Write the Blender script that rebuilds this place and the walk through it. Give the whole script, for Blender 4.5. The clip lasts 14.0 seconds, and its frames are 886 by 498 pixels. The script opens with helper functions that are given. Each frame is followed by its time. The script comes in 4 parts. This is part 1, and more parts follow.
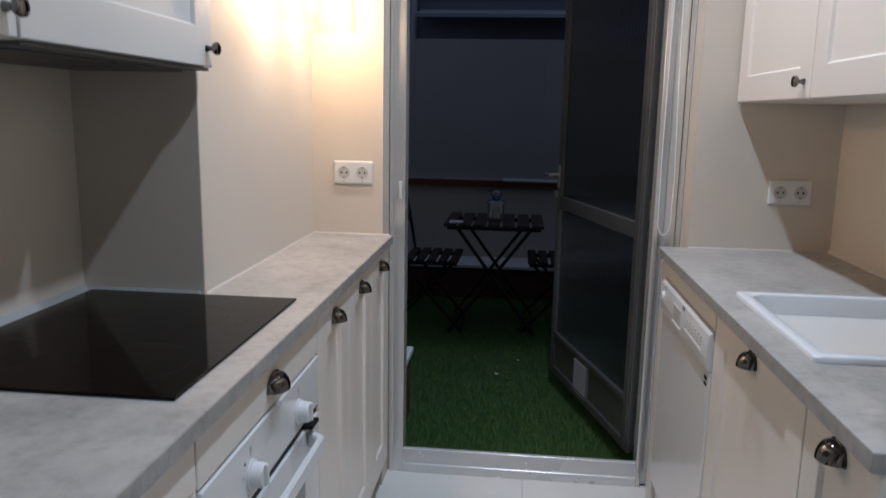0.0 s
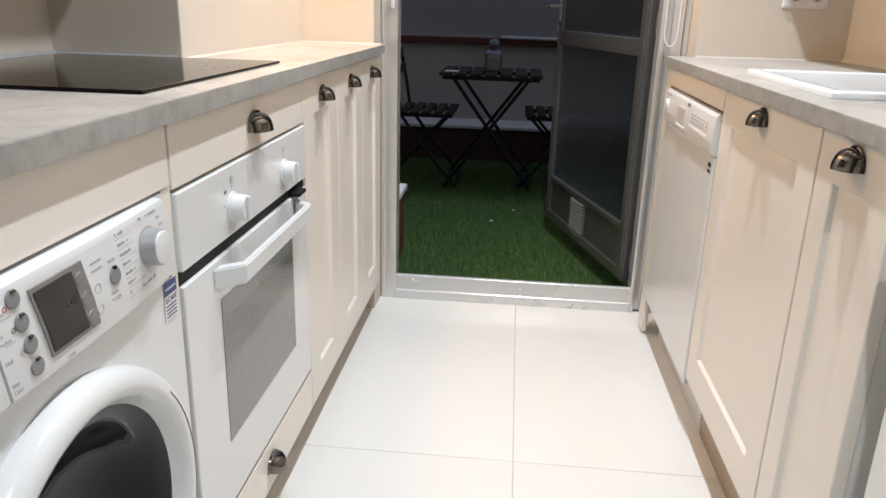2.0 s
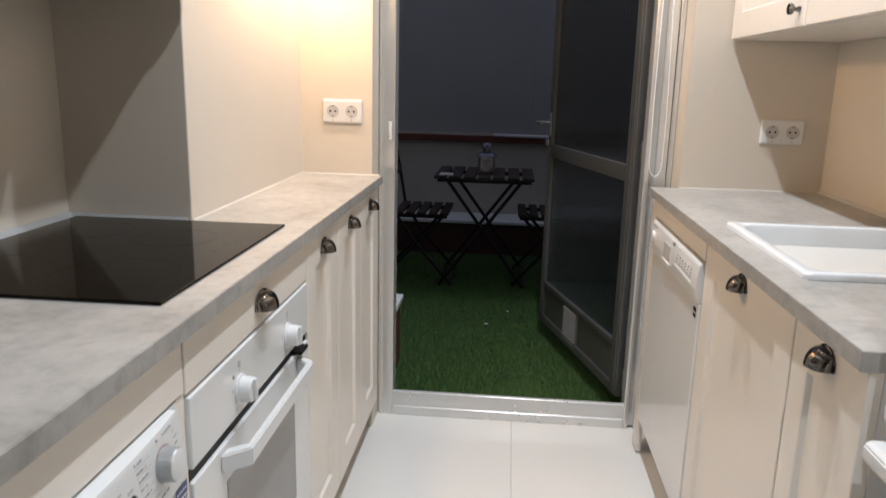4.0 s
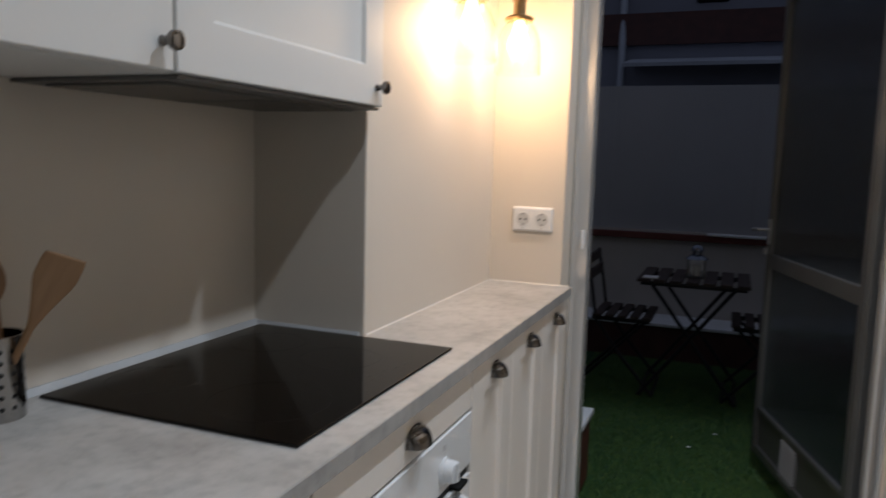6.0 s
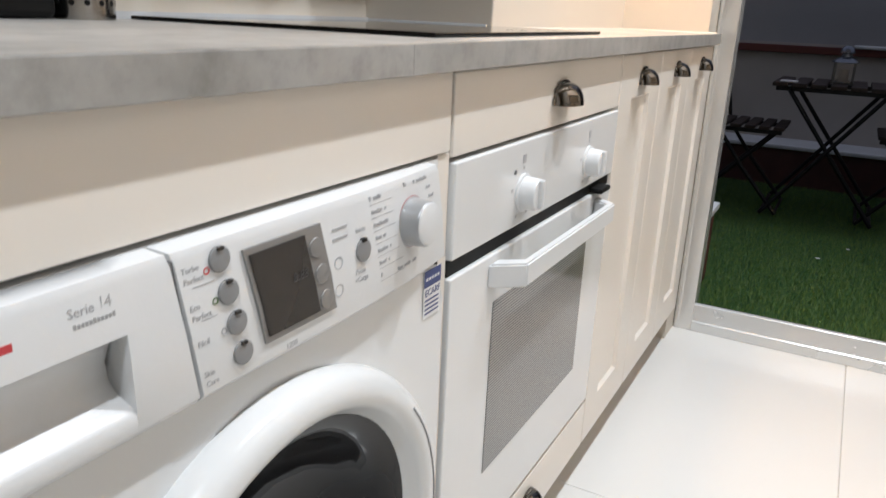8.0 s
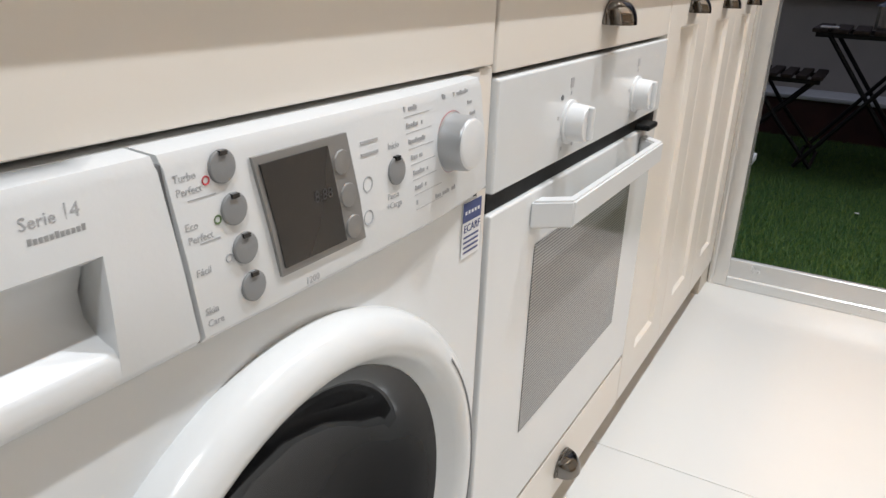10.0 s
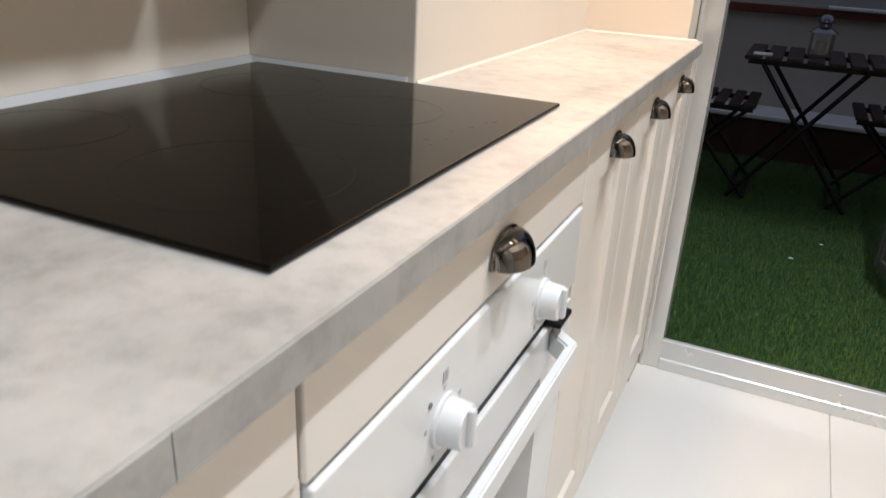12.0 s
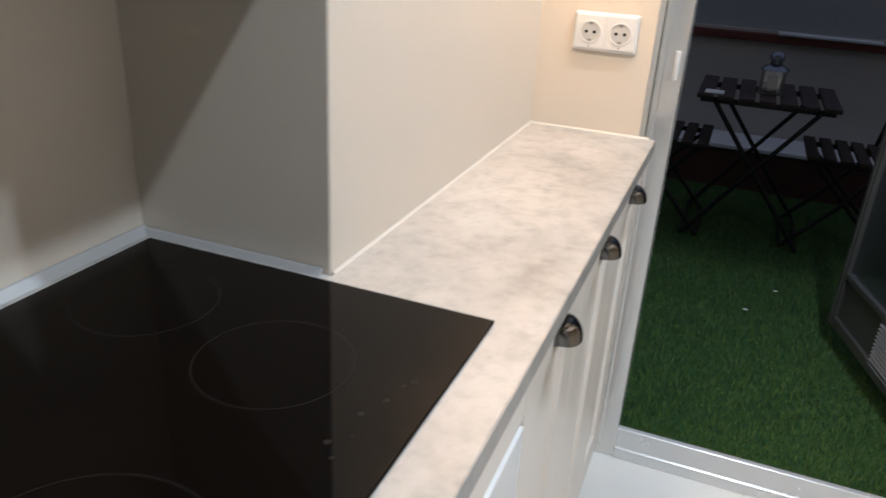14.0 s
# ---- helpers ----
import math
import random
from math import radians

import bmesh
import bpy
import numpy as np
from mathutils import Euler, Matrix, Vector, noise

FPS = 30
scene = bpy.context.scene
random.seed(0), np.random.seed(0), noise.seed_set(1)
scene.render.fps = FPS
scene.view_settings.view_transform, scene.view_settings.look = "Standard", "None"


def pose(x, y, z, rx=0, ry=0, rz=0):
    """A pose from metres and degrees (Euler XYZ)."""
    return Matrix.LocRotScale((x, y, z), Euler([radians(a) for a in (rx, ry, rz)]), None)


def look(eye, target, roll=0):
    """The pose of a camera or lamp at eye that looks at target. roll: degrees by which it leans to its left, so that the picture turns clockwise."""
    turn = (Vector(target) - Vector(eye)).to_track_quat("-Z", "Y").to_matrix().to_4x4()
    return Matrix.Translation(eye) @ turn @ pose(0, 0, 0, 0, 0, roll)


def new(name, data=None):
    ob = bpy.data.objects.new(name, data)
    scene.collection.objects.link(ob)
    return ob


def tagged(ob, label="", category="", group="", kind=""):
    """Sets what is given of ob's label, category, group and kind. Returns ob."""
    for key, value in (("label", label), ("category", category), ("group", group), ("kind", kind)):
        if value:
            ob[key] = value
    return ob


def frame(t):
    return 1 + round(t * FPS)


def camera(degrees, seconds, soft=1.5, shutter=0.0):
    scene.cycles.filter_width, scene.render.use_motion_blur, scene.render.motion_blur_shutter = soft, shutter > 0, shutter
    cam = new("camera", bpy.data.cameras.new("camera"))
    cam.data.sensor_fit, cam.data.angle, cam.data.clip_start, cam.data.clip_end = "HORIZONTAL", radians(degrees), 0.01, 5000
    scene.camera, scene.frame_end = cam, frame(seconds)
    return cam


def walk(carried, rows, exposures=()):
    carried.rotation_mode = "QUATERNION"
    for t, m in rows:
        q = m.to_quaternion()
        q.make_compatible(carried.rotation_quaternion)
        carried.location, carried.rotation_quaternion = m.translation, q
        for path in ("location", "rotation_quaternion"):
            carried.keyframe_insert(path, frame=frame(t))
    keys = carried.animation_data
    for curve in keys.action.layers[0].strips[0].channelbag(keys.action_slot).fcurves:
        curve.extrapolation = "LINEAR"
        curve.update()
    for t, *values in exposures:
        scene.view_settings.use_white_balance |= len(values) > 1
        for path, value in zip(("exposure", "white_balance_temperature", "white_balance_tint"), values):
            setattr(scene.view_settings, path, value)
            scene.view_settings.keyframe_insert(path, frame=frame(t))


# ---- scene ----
import collections

# Camera: one lens, a hand-held sweep along the left-hand counter.
cam = camera(62.0, 14.0, soft=1.45, shutter=0.3)
# seconds, eye x, y, z, heading to the left, pitch, roll (degrees)
PATH = [
    (0, -0.013, -0.072, 1.319, 5.76, -10.47, 1.08),
    (0.5, -0.013, -0.045, 1.226, 5.46, -13.37, 1.02),
    (1, -0.011, -0.050, 1.145, 5.50, -16.27, 1.31),
    (1.5, -0.012, -0.057, 1.069, 5.39, -17.81, 1.48),
    (2, -0.003, -0.060, 1.030, 5.21, -18.18, 1.64),
    (2.5, -0.005, -0.069, 1.030, 5.14, -18.19, 1.74),
    (3, -0.006, -0.076, 1.060, 5.02, -18.06, 1.71),
    (3.5, -0.009, -0.090, 1.137, 4.98, -16.26, 1.32),
    (3.7, -0.011, -0.088, 1.177, 4.88, -14.85, 1.33),
    (5.8, 0.017, 0.060, 1.334, 16.54, -6.95, 1.40),
    (6, 0.034, 0.062, 1.298, 21.50, -6.90, 1.55),
    (6.5, 0.006, 0.106, 1.199, 27.05, -9.32, 2.45),
    (7, -0.010, 0.135, 1.080, 28.01, -12.81, 2.34),
    (7.5, -0.065, 0.158, 0.983, 27.89, -15.90, 2.40),
    (8, -0.087, 0.162, 0.938, 28.09, -17.83, 2.44),
    (8.2, -0.109, 0.167, 0.914, 27.79, -18.59, 3.21),
    (10.5, -0.146, 0.275, 0.881, 29.35, -21.33, 2.12),
    (11, -0.147, 0.341, 0.921, 27.02, -21.76, 2.35),
    (11.5, -0.165, 0.415, 1.014, 25.40, -22.48, 2.80),
    (12, -0.229, 0.551, 1.101, 24.35, -22.97, 3.00),
    (12.5, -0.267, 0.596, 1.159, 24.18, -23.03, 3.31),
    (13, -0.331, 0.645, 1.216, 24.17, -23.35, 3.76),
    (13.5, -0.350, 0.686, 1.255, 23.85, -23.69, 3.80),
    (14, -0.292, 0.769, 1.308, 20.78, -23.92, 3.29),
]


def eye_pose(x, y, z, yaw, pitch, roll):
    a, b = radians(yaw), radians(pitch)
    way = Vector((-math.sin(a) * math.cos(b), math.cos(a) * math.cos(b), math.sin(b)))
    return look((x, y, z), Vector((x, y, z)) + way, roll)


# seconds, stops, kelvin, tint
EXPOSURES = [(0.0, -0.92, 5650, 10), (0.5, -0.48, 5900, 10), (1.0, -0.20, 6150, 10), (1.5, 0.22, 6400, 10), (3.0, 0.25, 6450, 10), (3.7, 0.02, 6450, 10), (5.8, -0.92, 6100, 10), (6.0, -0.92, 6050, 10), (6.5, -0.90, 5700, 10),
             (7.0, -0.46, 5950, 10), (7.5, -0.06, 6250, 10), (8.2, 0.30, 6500, 10), (10.3, 0.20, 6600, 10), (11.0, 0.23, 6550, 10), (11.5, 0.14, 6500, 10), (12.5, 0.20, 6450, 10), (13.2, -0.08, 6200, 8), (14.0, -0.16, 6000, 8)]
walk(cam, [(row[0], eye_pose(*row[1:])) for row in PATH], EXPOSURES)

# ---- light: dusk sky, ceiling spots, two pendant bulbs ----
world = bpy.data.worlds.new("dusk")
scene.world = world
world.use_nodes = True
sky_back = world.node_tree.nodes["Background"]
sky_back.inputs["Color"].default_value = (0.205, 0.22, 0.285, 1)
sky_back.inputs["Strength"].default_value = 0.9


def lamp(name, kind, place, power, colour, **more):
    data = bpy.data.lights.new(name, kind)
    data.energy, data.color = power, colour
    ob = new(name, data)
    ob.location = place
    for key, value in more.items():
        if key == "radius":
            data.shadow_soft_size = value
        if key == "cone":
            data.spot_size, data.spot_blend = radians(value), 0.8
    return ob


SPOT_PLACES = [(0.12, -0.36), (0.12, 1.16), (0.12, 2.00)]
CEILING_Z = 2.55
for sx, sy in SPOT_PLACES:
    lamp("ceiling_spot_light", "SPOT", (sx, sy, CEILING_Z - 0.03), 73, (0.865, 0.927, 1.0), radius=0.024, cone=124)
PENDANTS = [(-0.622, 1.88, 1.548), (-0.585, 2.19, 1.552)]
for px, py, pz in PENDANTS:
    lamp("pendant_bulb_light", "POINT", (px, py, pz + 0.085), 5.6, (1.0, 0.62, 0.32), radius=0.035)


# ---- materials ----
def shader(name, colour, rough=0.5, metal=0.0, **more):
    m = bpy.data.materials.new(name)
    m.use_nodes = True
    nt = m.node_tree
    b = nt.nodes["Principled BSDF"]
    b.inputs["Base Color"].default_value = (*colour, 1)
    b.inputs["Roughness"].default_value = rough
    b.inputs["Metallic"].default_value = metal
    for key, value in more.items():
        b.inputs[key.replace("_", " ")].default_value = value
    return m, nt, b


def noise_node(nt, scale, detail=4.0, rough=0.55, stretch=(1, 1, 1)):
    tc = nt.nodes.new("ShaderNodeTexCoord")
    mp = nt.nodes.new("ShaderNodeMapping")
    mp.inputs["Scale"].default_value = stretch
    no = nt.nodes.new("ShaderNodeTexNoise")
    no.inputs["Scale"].default_value, no.inputs["Detail"].default_value, no.inputs["Roughness"].default_value = scale, detail, rough
    nt.links.new(tc.outputs["Object"], mp.inputs["Vector"])
    nt.links.new(mp.outputs["Vector"], no.inputs["Vector"])
    return no


def ramp(nt, source, stops):
    r = nt.nodes.new("ShaderNodeValToRGB")
    els = r.color_ramp.elements
    while len(els) < len(stops):
        els.new(0.5)
    for e, (p, c) in zip(els, stops):
        e.position, e.color = p, (*c, 1)
    nt.links.new(source, r.inputs["Fac"])
    return r


def bump(nt, b, source, strength, distance):
    n = nt.nodes.new("ShaderNodeBump")
    n.inputs["Strength"].default_value, n.inputs["Distance"].default_value = strength, distance
    nt.links.new(source, n.inputs["Height"])
    nt.links.new(n.outputs["Normal"], b.inputs["Normal"])


def varied(name, colour, rough=0.5, metal=0.0, spread=0.06, scale=3.0, grain=180.0, relief=0.0003, stretch=(1, 1, 1), **more):
    """A surface with slow blotches of tone and gloss and a fine grain in relief."""
    m, nt, b = shader(name, colour, rough, metal, **more)
    big = noise_node(nt, scale, 5.0, stretch=stretch)
    lo = tuple(max(0, c * (1 - spread)) for c in colour)
    hi = tuple(min(1, c * (1 + spread)) for c in colour)
    r = ramp(nt, big.outputs["Fac"], [(0.3, lo), (0.7, hi)])
    nt.links.new(r.outputs["Color"], b.inputs["Base Color"])
    mr = nt.nodes.new("ShaderNodeMapRange")
    mr.inputs["From Min"].default_value, mr.inputs["From Max"].default_value = 0.3, 0.7
    mr.inputs["To Min"].default_value, mr.inputs["To Max"].default_value = max(0.02, rough * 0.85), min(1, rough * 1.15)
    nt.links.new(big.outputs["Fac"], mr.inputs["Value"])
    nt.links.new(mr.outputs["Result"], b.inputs["Roughness"])
    if relief:
        fine = noise_node(nt, grain, 2.0, stretch=stretch)
        bump(nt, b, fine.outputs["Fac"], 0.35, relief)
    return m


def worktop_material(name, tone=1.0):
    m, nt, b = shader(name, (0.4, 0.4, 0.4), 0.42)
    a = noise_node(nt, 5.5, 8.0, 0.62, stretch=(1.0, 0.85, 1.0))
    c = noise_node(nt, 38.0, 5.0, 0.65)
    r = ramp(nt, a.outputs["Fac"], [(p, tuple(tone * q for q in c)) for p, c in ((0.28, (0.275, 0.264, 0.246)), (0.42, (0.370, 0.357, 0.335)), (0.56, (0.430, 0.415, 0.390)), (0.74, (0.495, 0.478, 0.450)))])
    r2 = ramp(nt, c.outputs["Fac"], [(0.30, (0.76, 0.76, 0.76)), (0.52, (1, 1, 1)), (0.75, (1.10, 1.10, 1.10))])
    mix = nt.nodes.new("ShaderNodeMix")
    mix.data_type, mix.blend_type = "RGBA", "MULTIPLY"
    mix.inputs["Factor"].default_value = 0.85
    nt.links.new(r.outputs["Color"], mix.inputs["A"])
    nt.links.new(r2.outputs["Color"], mix.inputs["B"])
    nt.links.new(mix.outputs["Result"], b.inputs["Base Color"])
    bump(nt, b, c.outputs["Fac"], 0.2, 0.0004)
    return m


def glass_material(name, colour, rough, ribs=0.0):
    m, nt, b = shader(name, colour, rough)
    b.inputs["Transmission Weight"].default_value = 1.0
    b.inputs["IOR"].default_value = 1.45
    if ribs:
        tc = nt.nodes.new("ShaderNodeTexCoord")
        w = nt.nodes.new("ShaderNodeTexWave")
        w.wave_type, w.bands_direction = "BANDS", "X"
        w.inputs["Scale"].default_value, w.inputs["Distortion"].default_value = ribs, 0.3
        nt.links.new(tc.outputs["Object"], w.inputs["Vector"])
        bump(nt, b, w.outputs["Fac"], 0.6, 0.002)
    return m


def window_dots():
    """Oven glass: grey with a fine pattern of lighter lines."""
    m, nt, b = shader("oven_glass", (0.09, 0.085, 0.08), 0.12)
    tc = nt.nodes.new("ShaderNodeTexCoord")
    w = nt.nodes.new("ShaderNodeTexWave")
    w.wave_type, w.bands_direction = "BANDS", "Z"
    w.inputs["Scale"].default_value = 75.0
    nt.links.new(tc.outputs["Object"], w.inputs["Vector"])
    r = ramp(nt, w.outputs["Fac"], [(0.35, (0.135, 0.130, 0.124)), (0.65, (0.27, 0.262, 0.25))])
    nt.links.new(r.outputs["Color"], b.inputs["Base Color"])
    return m


def wood_material(name, lo, hi, rough=0.55, scale=6.0):
    m, nt, b = shader(name, hi, rough)
    n = noise_node(nt, scale, 6.0, 0.6, stretch=(6, 6, 0.6))
    r = ramp(nt, n.outputs["Fac"], [(0.3, lo), (0.7, hi)])
    nt.links.new(r.outputs["Color"], b.inputs["Base Color"])
    bump(nt, b, n.outputs["Fac"], 0.3, 0.0006)
    return m


def glow_material(name, colour, strength):
    m, nt, b = shader(name, colour, 0.4)
    b.inputs["Emission Color"].default_value = (*colour, 1)
    b.inputs["Emission Strength"].default_value = strength
    return m


PAINT = varied("wall_paint", (0.62, 0.564, 0.486), 0.62, spread=0.03, scale=1.6, grain=260, relief=0.0005)
CEILING_PAINT = varied("ceiling_paint", (0.62, 0.59, 0.54), 0.7, spread=0.02, scale=1.2)
CREAM = varied("cream_cabinet_paint", (0.765, 0.713, 0.645), 0.36, spread=0.018, scale=2.2, grain=320, relief=0.0002)
PALE = varied("pale_cabinet_paint", (0.68, 0.67, 0.64), 0.36, spread=0.018, scale=2.2, grain=320, relief=0.0002)
PLINTH = varied("beige_plinth_board", (0.42, 0.33, 0.24), 0.55, spread=0.08, scale=8)
WORKTOP = worktop_material("grey_concrete_laminate")
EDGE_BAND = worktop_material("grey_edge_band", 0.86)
SEAL = varied("grey_wall_trim", (0.38, 0.385, 0.39), 0.35, spread=0.03)
CAULK = varied("white_sealant", (0.58, 0.55, 0.50), 0.45, spread=0.03)
TILE = varied("white_floor_tile", (0.78, 0.772, 0.745), 0.2, spread=0.02, scale=1.5, relief=0.00006, grain=40)
GROUT = varied("floor_grout", (0.60, 0.575, 0.53), 0.8, spread=0.1, scale=20)
ALU = varied("brushed_aluminium", (0.66, 0.66, 0.655), 0.34, 0.9, spread=0.06, scale=5, grain=220, relief=0.0002, stretch=(1, 1, 0.1))
SILL = varied("worn_pale_aluminium", (0.74, 0.745, 0.74), 0.27, 0.45, spread=0.03, scale=4, relief=0)
JAMB = varied("satin_aluminium", (0.74, 0.725, 0.70), 0.24, 0.6, spread=0.04, scale=5, grain=220, relief=0.00015, stretch=(1, 1, 0.1))
ALU_DARK = varied("weathered_aluminium", (0.135, 0.134, 0.128), 0.40, 0.6, spread=0.1, scale=6, grain=160, relief=0.0002)
NICKEL = varied("polished_nickel", (0.19, 0.175, 0.16), 0.05, 1.0, spread=0.05, scale=12, relief=0)
STEEL = varied("stainless_steel", (0.38, 0.365, 0.345), 0.15, 1.0, spread=0.05, scale=9, grain=300, relief=0.0001)
DARK_METAL = varied("dark_hood_metal", (0.14, 0.138, 0.133), 0.45, 0.6, spread=0.1, scale=9)
BLACK_GLASS = varied("black_ceramic_glass", (0.003, 0.0022, 0.0018), 0.035, spread=0.1, scale=6, relief=0, Specular_IOR_Level=0.13)
RING_PRINT = varied("printed_ring_grey", (0.017, 0.015, 0.013), 0.08, spread=0.05, relief=0, Specular_IOR_Level=0.09)
ENAMEL = varied("white_enamel", (0.71, 0.715, 0.71), 0.22, spread=0.012, scale=2, relief=0.00008, grain=90)
PLASTIC = varied("white_plastic", (0.70, 0.705, 0.705), 0.34, spread=0.015, scale=5)
GREY_PLASTIC = varied("grey_plastic", (0.23, 0.23, 0.23), 0.5, spread=0.04, scale=10)
SILVER_PLASTIC = varied("silver_plastic", (0.38, 0.385, 0.39), 0.36, 0.35, spread=0.02, scale=4, relief=0)
BEZEL = varied("grey_metallic_plastic", (0.25, 0.243, 0.235), 0.34, 0.3, spread=0.04, scale=6, relief=0)
BLACK = varied("black_plastic", (0.008, 0.008, 0.008), 0.45, spread=0.1, scale=10, Specular_IOR_Level=0.12)
RUBBER = varied("grey_rubber", (0.16, 0.16, 0.165), 0.55, spread=0.08, scale=14)
DISPLAY = varied("dark_display_glass", (0.024, 0.022, 0.021), 0.12, spread=0.06, relief=0)
# white plastic darkened to grey: the shade inside recesses is put into the colour
SHADED_PLASTIC = varied("shaded_white_plastic", (0.50, 0.50, 0.49), 0.45, spread=0.03)
INK = varied("grey_print", (0.40, 0.40, 0.41), 0.5, spread=0.05)
BLUE_INK = varied("blue_print", (0.045, 0.065, 0.2), 0.45, spread=0.05)
RED_INK = varied("red_print", (0.55, 0.05, 0.06), 0.45, spread=0.05)
DULL_RED = varied("faded_red_print", (0.34, 0.17, 0.17), 0.45, spread=0.05)
GREEN_INK = varied("green_print", (0.085, 0.15, 0.04), 0.45, spread=0.05)
PAPER = varied("white_paper", (0.80, 0.80, 0.80), 0.6, spread=0.03, scale=30)
CERAMIC = varied("white_glazed_ceramic", (0.76, 0.78, 0.80), 0.12, spread=0.01, scale=3, relief=0.00005, grain=40)
OVEN_GLASS = window_dots()
CLEAR_GLASS = glass_material("clear_glass", (1, 1, 1), 0.0)
SHADE_GLASS = glass_material("seeded_shade_glass", (1.0, 0.96, 0.90), 0.12)
DOOR_GLASS = glass_material("ribbed_grey_glass", (0.38, 0.45, 0.50), 0.04, ribs=26.0)
PORT_GLASS = varied("washer_door_glass", (0.010, 0.010, 0.011), 0.04, spread=0.1, scale=9, relief=0, Specular_IOR_Level=0.22)
DRUM = varied("washer_drum_steel", (0.10, 0.10, 0.105), 0.35, 0.8, spread=0.1, scale=20)
BRASS = varied("aged_brass", (0.34, 0.235, 0.12), 0.3, 1.0, spread=0.12, scale=22)
GUNMETAL = varied("blued_steel", (0.20, 0.22, 0.26), 0.25, 0.9, spread=0.08, scale=14)
BULB = glow_material("bulb_glow", (1.0, 0.66, 0.30), 14.0)
SPOT_GLOW = glow_material("spot_glow", (1.0, 0.86, 0.68), 25.0)
BEECH = wood_material("beech_wood", (0.20, 0.108, 0.050), (0.32, 0.185, 0.088), 0.55)
DARK_WOOD = wood_material("dark_stained_wood", (0.026, 0.016, 0.013), (0.055, 0.035, 0.028), 0.6)
BLACK_IRON = varied("black_painted_steel", (0.012, 0.012, 0.013), 0.45, 0.3, spread=0.1, scale=14)
TERRACE_WALL = varied("grey_rendered_wall", (0.45, 0.42, 0.385), 0.9, spread=0.1, scale=2.0, grain=90, relief=0.002)
SCREEN = varied("grey_privacy_screen", (0.36, 0.36, 0.37), 0.8, spread=0.06, scale=1.5, grain=120, relief=0.0006)
RED_BROWN = varied("red_brown_paint", (0.13, 0.035, 0.026), 0.5, spread=0.15, scale=4)
DARK_BRICK = varied("dark_red_tile", (0.07, 0.028, 0.024), 0.6, spread=0.25, scale=7)
WHITE_STONE = varied("white_stone_cap", (0.72, 0.74, 0.76), 0.55, spread=0.06, scale=5)
GROUND = varied("dull_ground", (0.16, 0.15, 0.13), 0.95, spread=0.2, scale=0.8, grain=30, relief=0.004)
LAWN_BASE = varied("turf_backing", (0.014, 0.060, 0.018), 0.9, spread=0.3, scale=14)
FAR_WALL = varied("far_house_wall", (0.20, 0.21, 0.25), 0.9, spread=0.12, scale=0.8)
FAR_ROOF = varied("far_roof_sheet", (0.42, 0.46, 0.52), 0.5, spread=0.1, scale=1.2)


def blade_material():
    m, nt, b = shader("artificial_grass_blades", (0.05, 0.2, 0.03), 0.55)
    g = nt.nodes.new("ShaderNodeNewGeometry")
    r = ramp(nt, g.outputs["Random Per Island"], [(0.0, (0.024, 0.092, 0.026)), (0.5, (0.072, 0.160, 0.030)), (1.0, (0.165, 0.235, 0.040))])
    nt.links.new(r.outputs["Color"], b.inputs["Base Color"])
    return m


BLADES = blade_material()


# ---- mesh helpers ----
def box(bm, x0, x1, y0, y1, z0, z1, bevel=0.0, seg=2):
    made = bmesh.ops.create_cube(bm, size=1.0, matrix=Matrix.LocRotScale(((x0 + x1) / 2, (y0 + y1) / 2, (z0 + z1) / 2), None, (abs(x1 - x0), abs(y1 - y0), abs(z1 - z0))))
    if bevel:
        edges = {e for v in made["verts"] for e in v.link_edges}
        bmesh.ops.bevel(bm, geom=list(edges), offset=bevel, segments=seg, affect="EDGES", profile=0.5, clamp_overlap=True)
    return bm


def B(x0, x1, y0, y1, z0, z1, bevel=0.0, seg=2):
    return box(bmesh.new(), x0, x1, y0, y1, z0, z1, bevel, seg)


def rod(bm, p0, p1, r, seg=12, r2=None):
    p0, p1 = Vector(p0), Vector(p1)
    d = p1 - p0
    m = Matrix.Translation((p0 + p1) / 2) @ d.to_track_quat("Z", "Y").to_matrix().to_4x4()
    bmesh.ops.create_cone(bm, cap_ends=True, segments=seg, radius1=r, radius2=r if r2 is None else r2, depth=d.length, matrix=m)
    return bm


def lathe(bm, profile, seg=32, m=Matrix()):
    """Turns (radius, height) pairs about the local z axis."""
    rings = []
    for r, z in profile:
        if r < 1e-6:
            rings.append([bm.verts.new(m @ Vector((0, 0, z)))])
        else:
            rings.append([bm.verts.new(m @ Vector((r * math.cos(2 * math.pi * i / seg), r * math.sin(2 * math.pi * i / seg), z))) for i in range(seg)])
    for a, b in zip(rings, rings[1:]):
        for i in range(seg):
            j = (i + 1) % seg
            if len(a) == 1 and len(b) > 1:
                bm.faces.new((a[0], b[j], b[i]))
            elif len(b) == 1 and len(a) > 1:
                bm.faces.new((a[i], a[j], b[0]))
            elif len(a) > 1:
                bm.faces.new((a[i], a[j], b[j], b[i]))
    return bm


